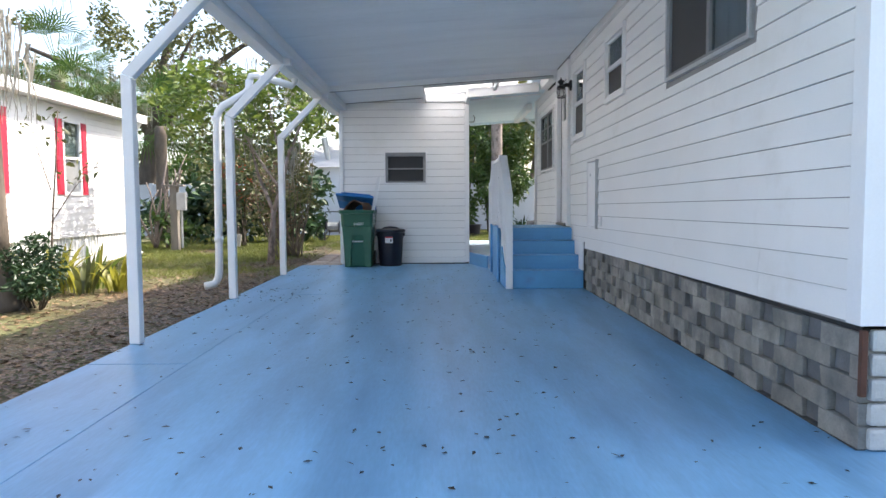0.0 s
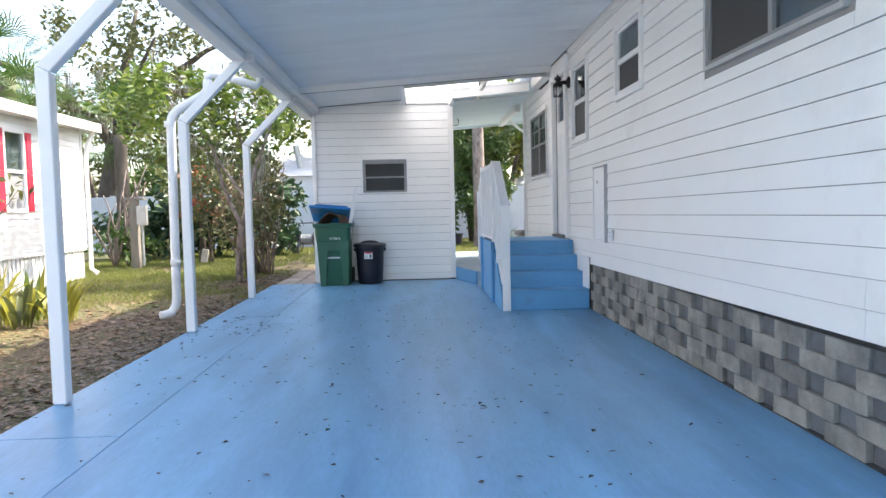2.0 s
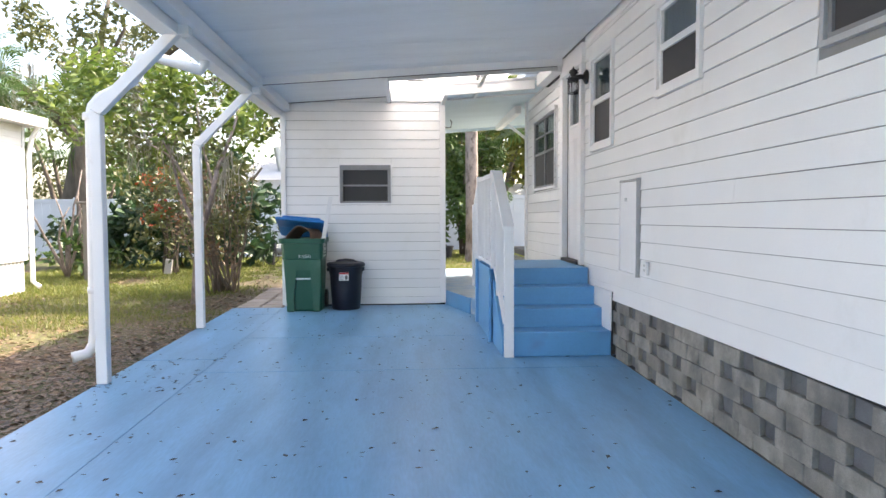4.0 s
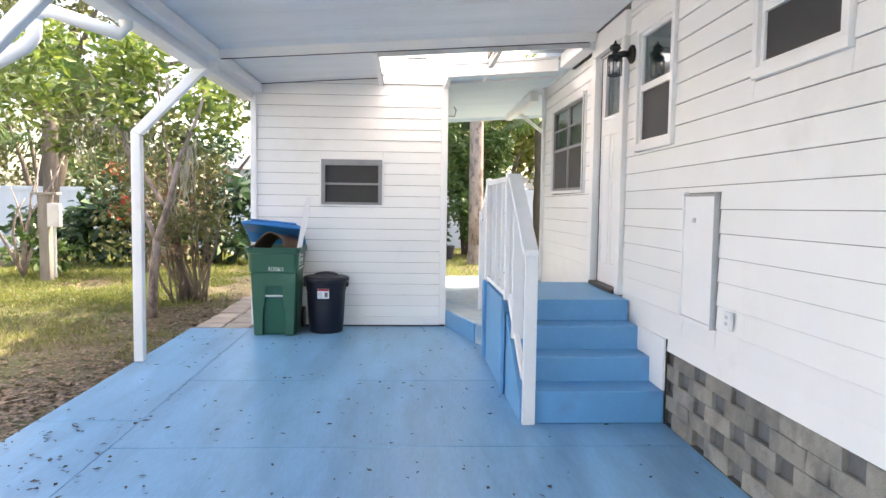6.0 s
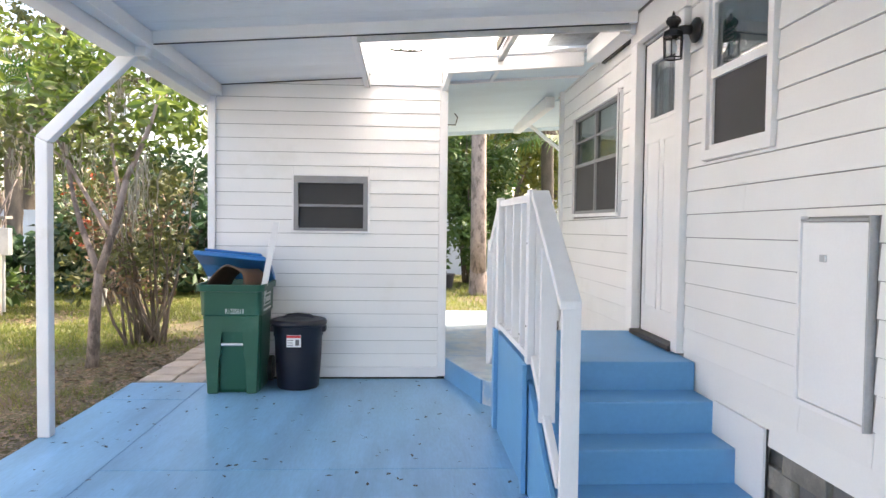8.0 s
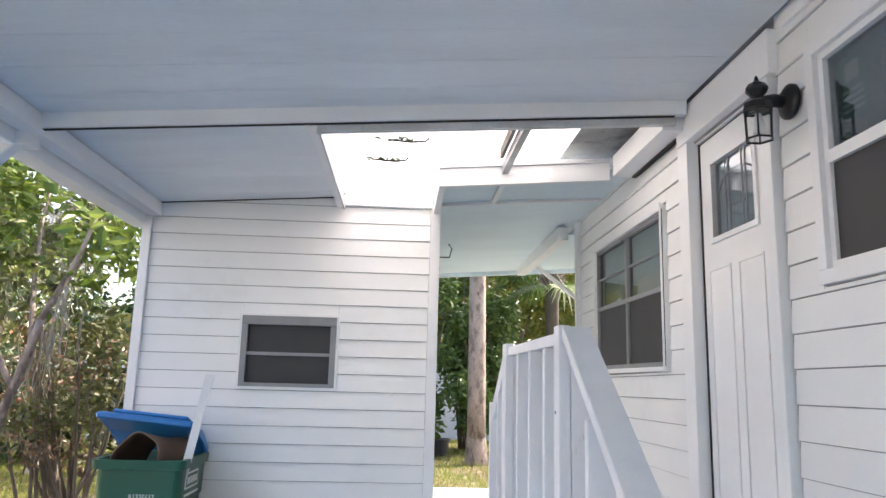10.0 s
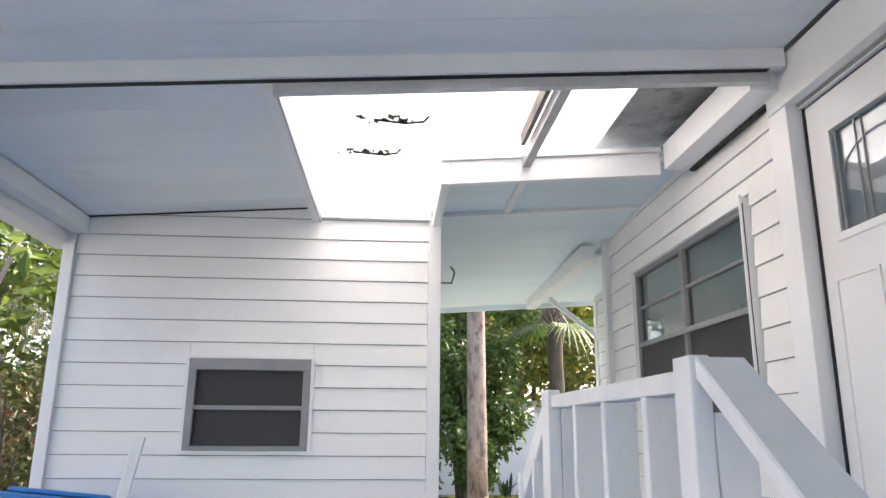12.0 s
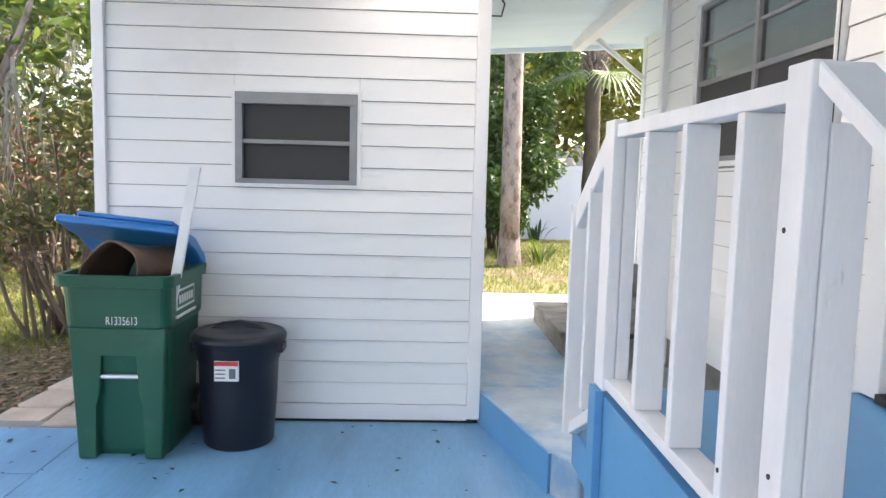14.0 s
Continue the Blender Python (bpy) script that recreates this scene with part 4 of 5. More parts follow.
def curled_sheet():
    """A stiff sheet bent into an open arch, lying in the bin's mouth."""
    bm = bmesh.new()
    n, m = 26, 5
    rows = []
    for inner in (0, 1):
        grid = []
        for j in range(m + 1):
            q = j / m
            c = Vector((-2.02 + 0.13 * q, 3.25 + 0.34 * q, 0.965 - 0.02 * q))
            line = []
            for k in range(n + 1):
                a = math.pi * (1.12 - 1.24 * k / n)
                rx, rz = 0.18 - 0.012 * inner, 0.20 - 0.03 * q - 0.012 * inner + 0.012 * math.sin(k * 0.7 + 3 * q)
                line.append(bm.verts.new(c + Vector((rx * math.cos(a) + 0.05 * math.sin(a), -0.05 * math.cos(a), rz * math.sin(a)))))
            grid.append(line)
        rows.append(grid)
    for g in rows:
        for j in range(m):
            for k in range(n):
                bm.faces.new((g[j][k], g[j][k + 1], g[j + 1][k + 1], g[j + 1][k]))
    o, i = rows
    for k in range(n):
        for j in (0, m):
            bm.faces.new((o[j][k], o[j][k + 1], i[j][k + 1], i[j][k]))
    for j in range(m):
        for k in (0, n):
            bm.faces.new((o[j][k], o[j + 1][k], i[j + 1][k], i[j][k]))
    return bm


tagged(part("cardboard_sheet", curled_sheet(), TUBE, smooth=True), "brown cardboard sheet curled in the open bin", "cardboard")
tagged(part("white_stick", prism([(-1.745, 0.75), (-1.69, 0.75), (-1.538, 1.565), (-1.596, 1.565)], "y", 3.295, 3.315, 0.003), WHITEP), "white plastic strip standing in the bin", "strip")


def round_bin():
    cx, cy = -1.39, 3.50
    b = thing("round_bin", (cx, cy, 0), "dark navy round plastic bin with lid and label", "bin")
    part("body", lathe([(0.185, 0.0), (0.195, 0.012), (0.215, 0.30), (0.222, 0.48), (0.232, 0.50), (0.238, 0.60), (0.24, 0.615)], cx, cy, 40), NAVYP, b, smooth=True)
    lid = part("lid", lathe([(0.25, 0.595), (0.265, 0.60), (0.268, 0.625), (0.255, 0.645), (0.235, 0.652), (0.225, 0.645), (0.15, 0.66), (0.002, 0.675)], cx, cy, 40), NAVYP, b, smooth=True)
    part("lid_handle", prism([(cx - 0.17, 0.65), (cx + 0.17, 0.65), (cx + 0.11, 0.69), (cx, 0.704), (cx - 0.11, 0.69)], "y", cy - 0.03, cy + 0.03, 0.008), NAVYP, lid)
    for s in (-1, 1):
        part("side_grip", box(cx + s * 0.235 - 0.025, cx + s * 0.235 + 0.025, cy - 0.06, cy + 0.06, 0.53, 0.585, 0.012), NAVYP, b)
    lab = part("label", box(cx - 0.075, cx + 0.055, cy - 0.2375, cy - 0.22, 0.415, 0.525, 0.002), WHITEP, b, "white and red paper label")
    part("label_print", box(cx - 0.074, cx + 0.054, cy - 0.2385, cy - 0.236, 0.50, 0.524), REDINK, lab)
    part("label_print", box(cx + 0.005, cx + 0.04, cy - 0.2385, cy - 0.236, 0.43, 0.485), GREYINK, lab)
    for k in range(3):
        part("label_print", box(cx - 0.068, cx - 0.015, cy - 0.2385, cy - 0.236, 0.43 + k * 0.022, 0.437 + k * 0.022), GREYINK, lab)


round_bin()


# ---- passage wire hooks, pavers ----
hook = thing("wire_hook", (0.06, 3.6, 2.5), "bent black wire hook on the shed corner", "hook", "hooks on the shed corner")
part("wire", tube([(0.03, 4.3, 2.62), (0.14, 4.3, 2.62), (0.16, 4.3, 2.70), (0.13, 4.3, 2.74)], 0.006, 6), BLACK, hook)
hook2 = thing("wire_hook", (0.06, 4.0, 2.4), "bent black wire hook on the shed corner", "hook", "hooks on the shed corner")
part("wire", tube([(0.03, 5.1, 2.58), (0.09, 5.1, 2.58), (0.09, 5.1, 2.66)], 0.006, 6), BLACK, hook2)
pav = thing("paver_path", (-2.7, 4.2, 0), "irregular stone pavers beside the shed", "path", kind="structure")
rp = random.Random(3)
for k in range(7):
    y = 3.68 + 0.40 * k
    for j in range(2):
        x = -2.98 + 0.33 * j
        z = ground_z(x, y)
        bm = box(x, x + 0.31, y + 0.01, y + 0.38, z - 0.02, 0.0 - 0.008 + rp.uniform(-0.01, 0.004))
        for v in bm.verts:
            v.co.x += rp.uniform(-0.03, 0.02)
            v.co.y += rp.uniform(-0.02, 0.02)
        bmesh.ops.bevel(bm, geom=bm.edges[:], offset=0.012, segments=1, affect="EDGES")
        part("paver", bm, PAVER, pav)

# ---- the neighbour's house ----
def neighbour():
    X = -7.45
    h = thing("neighbour_house", (X, 2, -0.08), "white sided mobile home with red shutters", "house")
    part("wall", wall_boxes("x", X - 0.15, X, -9.0, 6.85, 0.5, 3.0, [(4.07, 4.67, 1.33, 2.66), (1.5, 2.1, 1.33, 2.66)]), SIDING, h)
    part("wall", box(-12.5, X - 0.15, 6.7, 6.85, -0.1, 3.0), SIDING, h)
    siding(h, "x", X, 1, -2.0, 6.80, 0.58, 2.92, 0.117, [(3.80, 4.94, 1.28, 2.70), (1.24, 2.38, 1.28, 2.70)], SIDING)
    sk = part("skirting", box(X - 0.12, X - 0.03, -9.0, 6.82, -0.1, 0.5), SIDING, h, "white ribbed skirting")
    for k in range(70):
        y = -2.0 + k * 0.126
        part("skirt_rib", box(X - 0.03, X - 0.012, y, y + 0.09, -0.09, 0.5), SIDING, sk)
    part("base_trim", box(X - 0.03, X + 0.03, -9.0, 6.84, 0.5, 0.575, 0.004), TRIM, h)
    part("corner_board", box(X - 0.1, X + 0.025, 6.80, 6.88, 0.5, 2.95, 0.004), TRIM, h)
    part("roof", prism([(X + 0.28, 2.93), (X + 0.28, 3.08), (-10.0, 3.55), (-12.8, 3.1), (-12.8, 2.95)], "y", -9.3, 7.15, 0.01), ROOFM, h)
    part("fascia", box(X + 0.282, X + 0.31, -9.3, 7.16, 2.92, 3.10, 0.004), TRIM, h)
    part("downpipe", tube([(X + 0.25, 6.95, 2.95), (X + 0.12, 6.93, 2.7), (X + 0.07, 6.92, 2.4), (X + 0.07, 6.92, 0.1), (X + 0.2, 6.92, 0.0)], 0.045, 8), TRIM, h)
    for y0 in (4.07, 1.5):
        w = part("window", box(X - 0.06, X - 0.05, y0, y0 + 0.6, 1.33, 2.66), CURTAIN, h, "white framed sash window")
        for b in ((y0 - 0.03, y0 + 0.63, 1.28, 1.345), (y0 - 0.03, y0 + 0.63, 2.645, 2.70), (y0 - 0.03, y0 + 0.02, 1.345, 2.645), (y0 + 0.58, y0 + 0.63, 1.345, 2.645), (y0 + 0.02, y0 + 0.58, 1.96, 2.01)):
            part("frame", box(X - 0.02, X + 0.03, *b, 0.003), TRIM, w)
        part("screen", box(X - 0.012, X - 0.008, y0 + 0.02, y0 + 0.58, 1.345, 1.96), GREYMET, w)
        part("pane", box(X - 0.012, X - 0.008, y0 + 0.02, y0 + 0.58, 2.01, 2.645), GLASS, w)
        for s in (y0 - 0.25, y0 + 0.64):
            sh = part("shutter", box(X + 0.005, X + 0.03, s, s + 0.21, 1.30, 2.68, 0.004), REDSH, h, "red louvred shutter")
            for a, b in ((1.36, 1.94), (2.02, 2.62)):
                part("shutter_panel", box(X + 0.03, X + 0.038, s + 0.035, s + 0.175, a, b, 0.003), REDSH, sh)


neighbour()


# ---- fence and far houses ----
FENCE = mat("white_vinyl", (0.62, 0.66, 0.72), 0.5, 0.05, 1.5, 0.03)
fence = thing("fence", (-3, 16.5, 0), "tall white vinyl privacy fence behind the lawn", "fence", kind="structure")
for k in range(19):
    x = -20 + k * 1.83
    hh = 1.80 if x < -2 else 1.9
    g = ground_z(x, 16.5)
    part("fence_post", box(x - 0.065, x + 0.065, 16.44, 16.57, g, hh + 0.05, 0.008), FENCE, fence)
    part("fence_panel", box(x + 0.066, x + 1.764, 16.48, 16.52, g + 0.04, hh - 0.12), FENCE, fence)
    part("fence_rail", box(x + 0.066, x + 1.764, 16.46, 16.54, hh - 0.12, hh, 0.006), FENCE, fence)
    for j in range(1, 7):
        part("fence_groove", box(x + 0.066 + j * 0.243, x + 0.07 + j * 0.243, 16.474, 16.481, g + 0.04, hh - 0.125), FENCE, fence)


def far_house(x, y, w, label, s=1.0):
    h = thing("far_house", (x, y, 0), label, "house")
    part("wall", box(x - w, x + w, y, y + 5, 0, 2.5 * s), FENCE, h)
    bm = bmesh.new()
    hexa(bm, [(x - w - .4, y - .4, 2.5 * s), (x + w + .4, y - .4, 2.5 * s), (x + w + .4, y + 5.4, 2.5 * s), (x - w - .4, y + 5.4, 2.5 * s),
              (x - w * 0.3, y + 2, 3.5 * s), (x + w * 0.3, y + 2, 3.5 * s), (x + w * 0.3, y + 3, 3.5 * s), (x - w * 0.3, y + 3, 3.5 * s)])
    part("roof", bm, ROOFM, h)
    part("vent_pipe", tube([(x - 0.3, y + 0.5, 2.6 * s), (x - 0.5, y + 0.4, 3.7 * s)], 0.12, 10), ALU, h)


far_house(-4.6, 19, 2.6, "white house with a pale hip roof and vent pipe")
far_house(4.6, 19.5, 2.6, "white outbuilding with a pale roof behind the fence", 0.7)


# ---- trees and plants ----
def limb(a, b, r0, r1, bend, seed, n=6):
    rng = random.Random(seed)
    a, b = Vector(a), Vector(b)
    off = Vector((rng.uniform(-1, 1), rng.uniform(-1, 1), rng.uniform(-0.3, 0.6))) * bend
    return [a.lerp(b, k / n) + off * math.sin(math.pi * k / n) + Vector((rng.uniform(-1, 1), rng.uniform(-1, 1), 0)) * bend * 0.12 for k in range(n + 1)], [r0 + (r1 - r0) * k / n for k in range(n + 1)]


def tree(name, trunk, limbs, crown, label, bark, leafm, size, seed, category="tree", n=10, droop=0.4, long=2.0):
    """trunk and limbs: rows of start, end, radii, bend. crown: points of the leaves."""
    base = trunk[0][0]
    t = thing(name, (base[0], base[1], ground_z(base[0], base[1])), label, category)
    many = len(trunk) > 4
    bm = bmesh.new()
    for i, (a, b, r0, r1, bend) in enumerate(trunk):
        tube(*limb(a, b, r0, r1, bend, seed + i), n, bm)
        if many:
            part("stem", bm, bark, t, smooth=True)
            bm = bmesh.new()
    if not many:
        part("trunk", bm, bark, t, smooth=True)
    for i, (a, b, r0, r1, bend) in enumerate(limbs or ()):
        part("limb", tube(*limb(a, b, r0, r1, bend, seed + 50 + i), 6), bark, t, smooth=True)
    if crown is not None:
        leaves("crown", crown, size, leafm, t, seed=seed, droop=droop, long=long)
    return t


def strands(name, tops, length, material, parent, seed, label=""):
    """Hanging moss: thin ragged strips."""
    rng = np.random.default_rng(seed)
    v, f = [], []
    for x, y, z in tops:
        L = length * rng.uniform(0.4, 1.2)
        for q in range(14):
            w, a = rng.uniform(0.006, 0.02), rng.uniform(0, 3.14)
            px, py = x + rng.normal() * 0.09, y + rng.normal() * 0.09
            zz = z + rng.uniform(-0.1, 0.1)
            k0 = len(v)
            m = 5
            for k in range(m + 1):
                ww = w * (1 - k / m * 0.8)
                cx, cy = px + rng.normal() * 0.02, py + rng.normal() * 0.02
                v += [(cx - ww * math.cos(a), cy - ww * math.sin(a), zz - L * k / m), (cx + ww * math.cos(a), cy + ww * math.sin(a), zz - L * k / m)]
            f += [(k0 + 2 * k, k0 + 2 * k + 1, k0 + 2 * k + 3, k0 + 2 * k + 2) for k in range(m)]
    me = bpy.data.meshes.new(name)
    me.from_pydata(v, [], f)
    return tagged(put(name, me, material, parent, label), kind="stuff")


def palm(name, x, y, top, r, label, seed, fronds=26, flen=1.5, boots=False):
    g = ground_z(x, y)
    t = thing(name, (x, y, g), label, "palm")
    rng = random.Random(seed)
    bm = bmesh.new()
    m = 14
    tube([(x + 0.012 * math.sin(k), y, g - 0.05 + (top - g) * k / m) for k in range(m + 1)], [r * (1.15 if k == 0 else 1.0 + 0.06 * (k % 2)) for k in range(m + 1)], 12, bm)
    part("trunk", bm, DARKBARK if boots else BARK, t, smooth=True)
    if boots:
        bm = bmesh.new()
        for k in range(46):
            a, z = k * 2.4, top - 0.55 + 0.6 * (k / 46)
            c, s = math.cos(a), math.sin(a)
            tube([(x + c * r * 0.9, y + s * r * 0.9, z), (x + c * (r + 0.15), y + s * (r + 0.15), z + 0.2)], [0.045, 0.025], 5, bm)
        part("boot_cover", bm, PALEBARK, t, "crossed old leaf stubs")
    v, f = [], []
    for k in range(fronds):
        a, el = rng.uniform(0, math.tau), rng.uniform(-0.7, 1.2)
        d = Vector((math.cos(a) * math.cos(el), math.sin(a) * math.cos(el), math.sin(el)))
        o = Vector((x, y, top + 0.05))
        hub = o + d * flen * 0.55
        side = d.cross(Vector((0, 0, 1))).normalized()
        up = side.cross(d)
        i0 = len(v)
        v += [o - side * 0.012, o + side * 0.012, hub + side * 0.012, hub - side * 0.012]
        f.append((i0, i0 + 1, i0 + 2, i0 + 3))
        for j in range(17):
            b = (j - 8) / 8 * 1.35
            dd = (d * math.cos(b) + side * math.sin(b) + up * 0.12).normalized()
            L = flen * 0.62 * (1 - 0.25 * abs(b)) * rng.uniform(0.85, 1.1)
            w = dd.cross(up).normalized() * 0.022
            mid, tip = hub + dd * L * 0.55, hub + dd * L + Vector((0, 0, -0.28 * L))
            i0 = len(v)
            v += [hub, mid - w, tip, mid + w]
            f.append((i0, i0 + 1, i0 + 2, i0 + 3))
    me = bpy.data.meshes.new("fronds")
    me.from_pydata(v, [], f)
    put("fronds", me, L_MID, t)


# small broad-leaved tree beside the carport
cr = blobs(np.concatenate([clumps((-5.9, -2.9, 4.8, 6.3, 2.3, 4.1), 26, .22, .45, 17), [(-3.1, 4.9, 2.55, .3), (-3.3, 5.0, 2.9, .35), (-4.3, 5.2, 3.1, .45)]]), 1850, 11)
T = tree("broadleaf_tree", [((-3.8, 4.66, -0.08), (-3.72, 4.66, 1.0), .075, .048, .02), ((-3.72, 4.66, 0.98), (-3.45, 4.7, 2.0), .048, .035, .03), ((-3.45, 4.7, 2.0), (-3.1, 4.8, 3.0), .035, .015, .03)],
     [((-3.74, 4.66, .95), (-4.4, 5.2, 2.7), .045, .012, .1), ((-3.6, 4.67, 1.4), (-4.9, 5.5, 3.3), .03, .01, .15), ((-3.5, 4.7, 1.7), (-4.1, 5.9, 3.6), .03, .01, .1), ((-4.2, 5, 2.2), (-5.5, 5.8, 2.9), .02, .008, .1), ((-3.4, 4.7, 2.1), (-3.2, 5.5, 3.2), .02, .008, .05)],
     cr, "small leaning tree with bright broad leaves and hanging moss", PALEBARK, L_BRIGHT, 0.19, 21, droop=0.25, long=2.4)
leaves("dry_leaves", blobs([(-4.4, 5.3, 2.6, .8), (-5.2, 5.7, 2.5, .6), (-3.6, 5.0, 2.4, .5)], 700, 19), .12, L_OLIVE, T)
strands("moss", [(-3.3, 4.75, 2.2), (-3.45, 4.7, 1.95), (-4.3, 5.1, 2.5), (-4.7, 5.3, 2.6), (-5.0, 5.5, 2.5), (-4.0, 5.0, 2.3)], 0.55, L_MOSS, T, 5)
# many-stemmed shrub behind it
rs = random.Random(8)
stems = [((-3.75 + rs.uniform(-.25, .25), 6.3 + rs.uniform(-.3, .3), -0.06), (-3.85 + rs.uniform(-.85, .6), 6.4 + rs.uniform(-.8, .8), rs.uniform(1.4, 2.3)), .022, .006, .15) for _ in range(26)]
tree("bare_shrub", stems, None, blobs(clumps((-4.7, -3.4, 5.7, 7.0, .7, 2.2), 22, .18, .4, 4), 1050, 12), "many-stemmed thin shrub with sparse olive leaves", BARK, L_OLIVE, 0.12, 31, "shrub", 6)
tagged(leaves("dead_leaf_cover", blobs(clumps((-4.7, -3.45, 5.6, 7.2, .4, 2.0), 20, .15, .4, 14), 650, 15), .09, L_BROWN, bpy.data.objects["bare_shrub"]), kind="stuff")
# thick bushes along the fence
for i, (x, y, w, hgt, m, sz, cnt, lab) in enumerate(((-6.6, 12.6, 1.1, 1.5, L_DARK, .34, 1000, "dark broad-leaved bush by the fence"), (-5.2, 12.9, 1.0, 1.9, L_DARK, .32, 1000, "dark broad-leaved bush by the fence"),
                                               (-8.6, 12.8, 1.0, 1.3, L_DARK, .3, 700, "low dark bush by the fence"), (-6.0, 10.5, 0.9, 2.4, L_OLIVE, .16, 1100, "tall olive shrub with red tips"),
                                               (0.0, 13.2, 1.4, 4.4, L_MID, .16, 9000, "tall dense green hedge tree"), (1.2, 14.0, 1.2, 4.8, L_MID, .16, 7000, "tall dense green hedge tree"))):
    st = [((x + rs.uniform(-.2, .2), y + rs.uniform(-.2, .2), ground_z(x, y) - .03), (x + rs.uniform(-.6, .6) * w, y + rs.uniform(-.6, .6) * w, hgt * 0.8), .03, .008, .1) for _ in range(9)]
    tree("bush" if hgt < 2.6 else "hedge_tree", st, None, blobs(clumps((x - w, x + w, y - w * .7, y + w * .7, .3, hgt), 26, .3, .6, 40 + i), cnt, 60 + i), lab, DARKBARK, m, sz, 70 + i, "bush" if hgt < 2.6 else "tree", 6)
RT = leaves("red_tips", blobs(clumps((-6.7, -5.3, 9.9, 11, 1.2, 2.5), 14, .15, .3, 3), 220, 5), .12, L_RED, bpy.data.objects["bush.003"])
tagged(RT, kind="stuff")
# bare pale saplings by the meter post
for i, (x, y) in enumerate(((-8.0, 9.6), (-7.8, 9.9))):
    st = [((x, y, -0.07), (x + rs.uniform(-.9, .9), y + rs.uniform(-.4, .4), rs.uniform(1.3, 2.6)), .04, .012, .18) for _ in range(6)]
    tree("bare_sapling", st, None, blobs(clumps((x - .8, x + .8, y - .4, y + .4, .2, .9), 8, .15, .3, i), 160, i), "bare pale-stemmed sapling with a few low leaves", PALEBARK, L_MID, .2, 90 + i, "tree", 7)
# palms
palm("palm", -13.0, 14.5, 5.6, .22, "tall fan palm behind the neighbouring house", 1, 34, 2.0)
palm("palm", -9.3, 13.5, 3.6, .18, "fan palm with a shaggy trunk by the fence", 2, 30, 1.8)
palm("palm", -10.6, 11.2, 3.9, .2, "fan palm with a shaggy trunk by the fence", 6, 26, 1.7)
palm("palm", 3.11, 14.0, 4.12, .15, "sabal palm with crossed leaf stubs below its crown", 3, 26, 1.6, True)
# straight trunk behind the passage
tree("straight_tree", [((1.15, 11.3, 0.02), (1.08, 11.3, 9.0), .17, .12, .04), ((1.17, 11.3, 0.0), (1.145, 11.3, 0.7), .22, .16, .0)],
     [((1.08, 11.3, 7.0 + .3 * k), (1.08 + 2 * math.cos(k * 2.1), 11.3 + 2 * math.sin(k * 2.1), 8.2 + .3 * k), .05, .02, .2) for k in range(6)],
     blobs(clumps((-1, 3, 9.4, 13.4, 8, 10), 20, .6, 1.1, 9), 2600, 9), "tall straight tree with scaly pale bark", PALEBARK, L_MID, .2, 101, n=14)
# the oak at the edge of the lawn and the one behind
strunk = tree("oak_tree", [((-5.62, -1.0, -.1), (-5.66, -1.0, .5), .34, .2, .0), ((-5.66, -1.0, .45), (-5.68, -1.1, 3.2), .2, .18, .05), ((-5.68, -1.1, 3.1), (-5.3, -1.8, 6.0), .22, .14, .1)],
              [((-5.5, -1.3, 2.6), (-7.2, 1.4, 4.2), .09, .03, .3), ((-5.45, -1.4, 3.6), (-8, -2.5, 5.6), .12, .05, .3), ((-5.3, -1.6, 4.6), (-3.6, -3.5, 6.5), .1, .04, .3), ((-5.4, -1.3, 3.9), (-5.6, 2.2, 5.6), .09, .03, .3)],
              blobs(clumps((-9, -3.4, -5, 3, 4.9, 7.0), 34, .5, 1.0, 2), 6500, 3), "mossy oak trunk at the lawn edge", BARK, L_OLIVE, .1, 111, n=14)
strands("moss", [(-5.6, -.7, 3.2), (-5.9, -.2, 3.5), (-6.3, .3, 3.7), (-6.6, .6, 3.9), (-5.5, .4, 4.6), (-5.6, 1.2, 5.0), (-5.25, -1.0, 2.9)], 1.1, L_MOSS, strunk, 15)
oak2 = tree("oak_tree", [((-12, 19, -.1), (-11.6, 19, 4.0), .5, .36, .2)],
            [((-11.6, 19, 3.6), (-16, 18, 7), .25, .08, .6), ((-11.6, 19, 3.8), (-7.0, 18, 7.4), .25, .06, .7), ((-11.6, 19, 3.9), (-11, 20, 9), .25, .07, .5), ((-10, 18.7, 5.6), (-5.0, 17.5, 6.2), .1, .03, .5), ((-11.6, 19, 3.4), (-9, 16, 7), .16, .04, .4)],
            blobs(clumps((-18, -4.5, 15.5, 22, 4.6, 9.0), 60, .45, 1.0, 22), 9000, 23), "wide oak with spreading limbs and hanging moss", DARKBARK, L_OLIVE, .22, 121, n=12)
strands("moss", [(rs.uniform(-15, -5.5), rs.uniform(16, 19), rs.uniform(4.8, 6.6)) for _ in range(60)], 1.6, L_MOSS, oak2, 25)
# woods beyond the fence


def woods(name, x0, x1, y0, y1, top, n, m, seed, size, label):
    c = clumps((x0, x1, y0, y1, 1.6, top), n, .7, 1.5, seed)
    ob = leaves(name, blobs(c, n * 150, seed), size, m, None, seed=seed)
    tagged(ob, label, "woods", kind="stuff")
    bm = bmesh.new()
    r = random.Random(seed)
    for k in range(max(3, n // 10)):
        x, y = r.uniform(x0, x1), r.uniform(y0, y1)
        tube(*limb((x, y, 0), (x + r.uniform(-1.5, 1.5), y, top * .8), .13, .04, .4, k + seed), 6, bm)
    tagged(part(name + "_trunks", bm, BARK, smooth=True), "thin dark trunks among the far trees", "woods", kind="stuff")


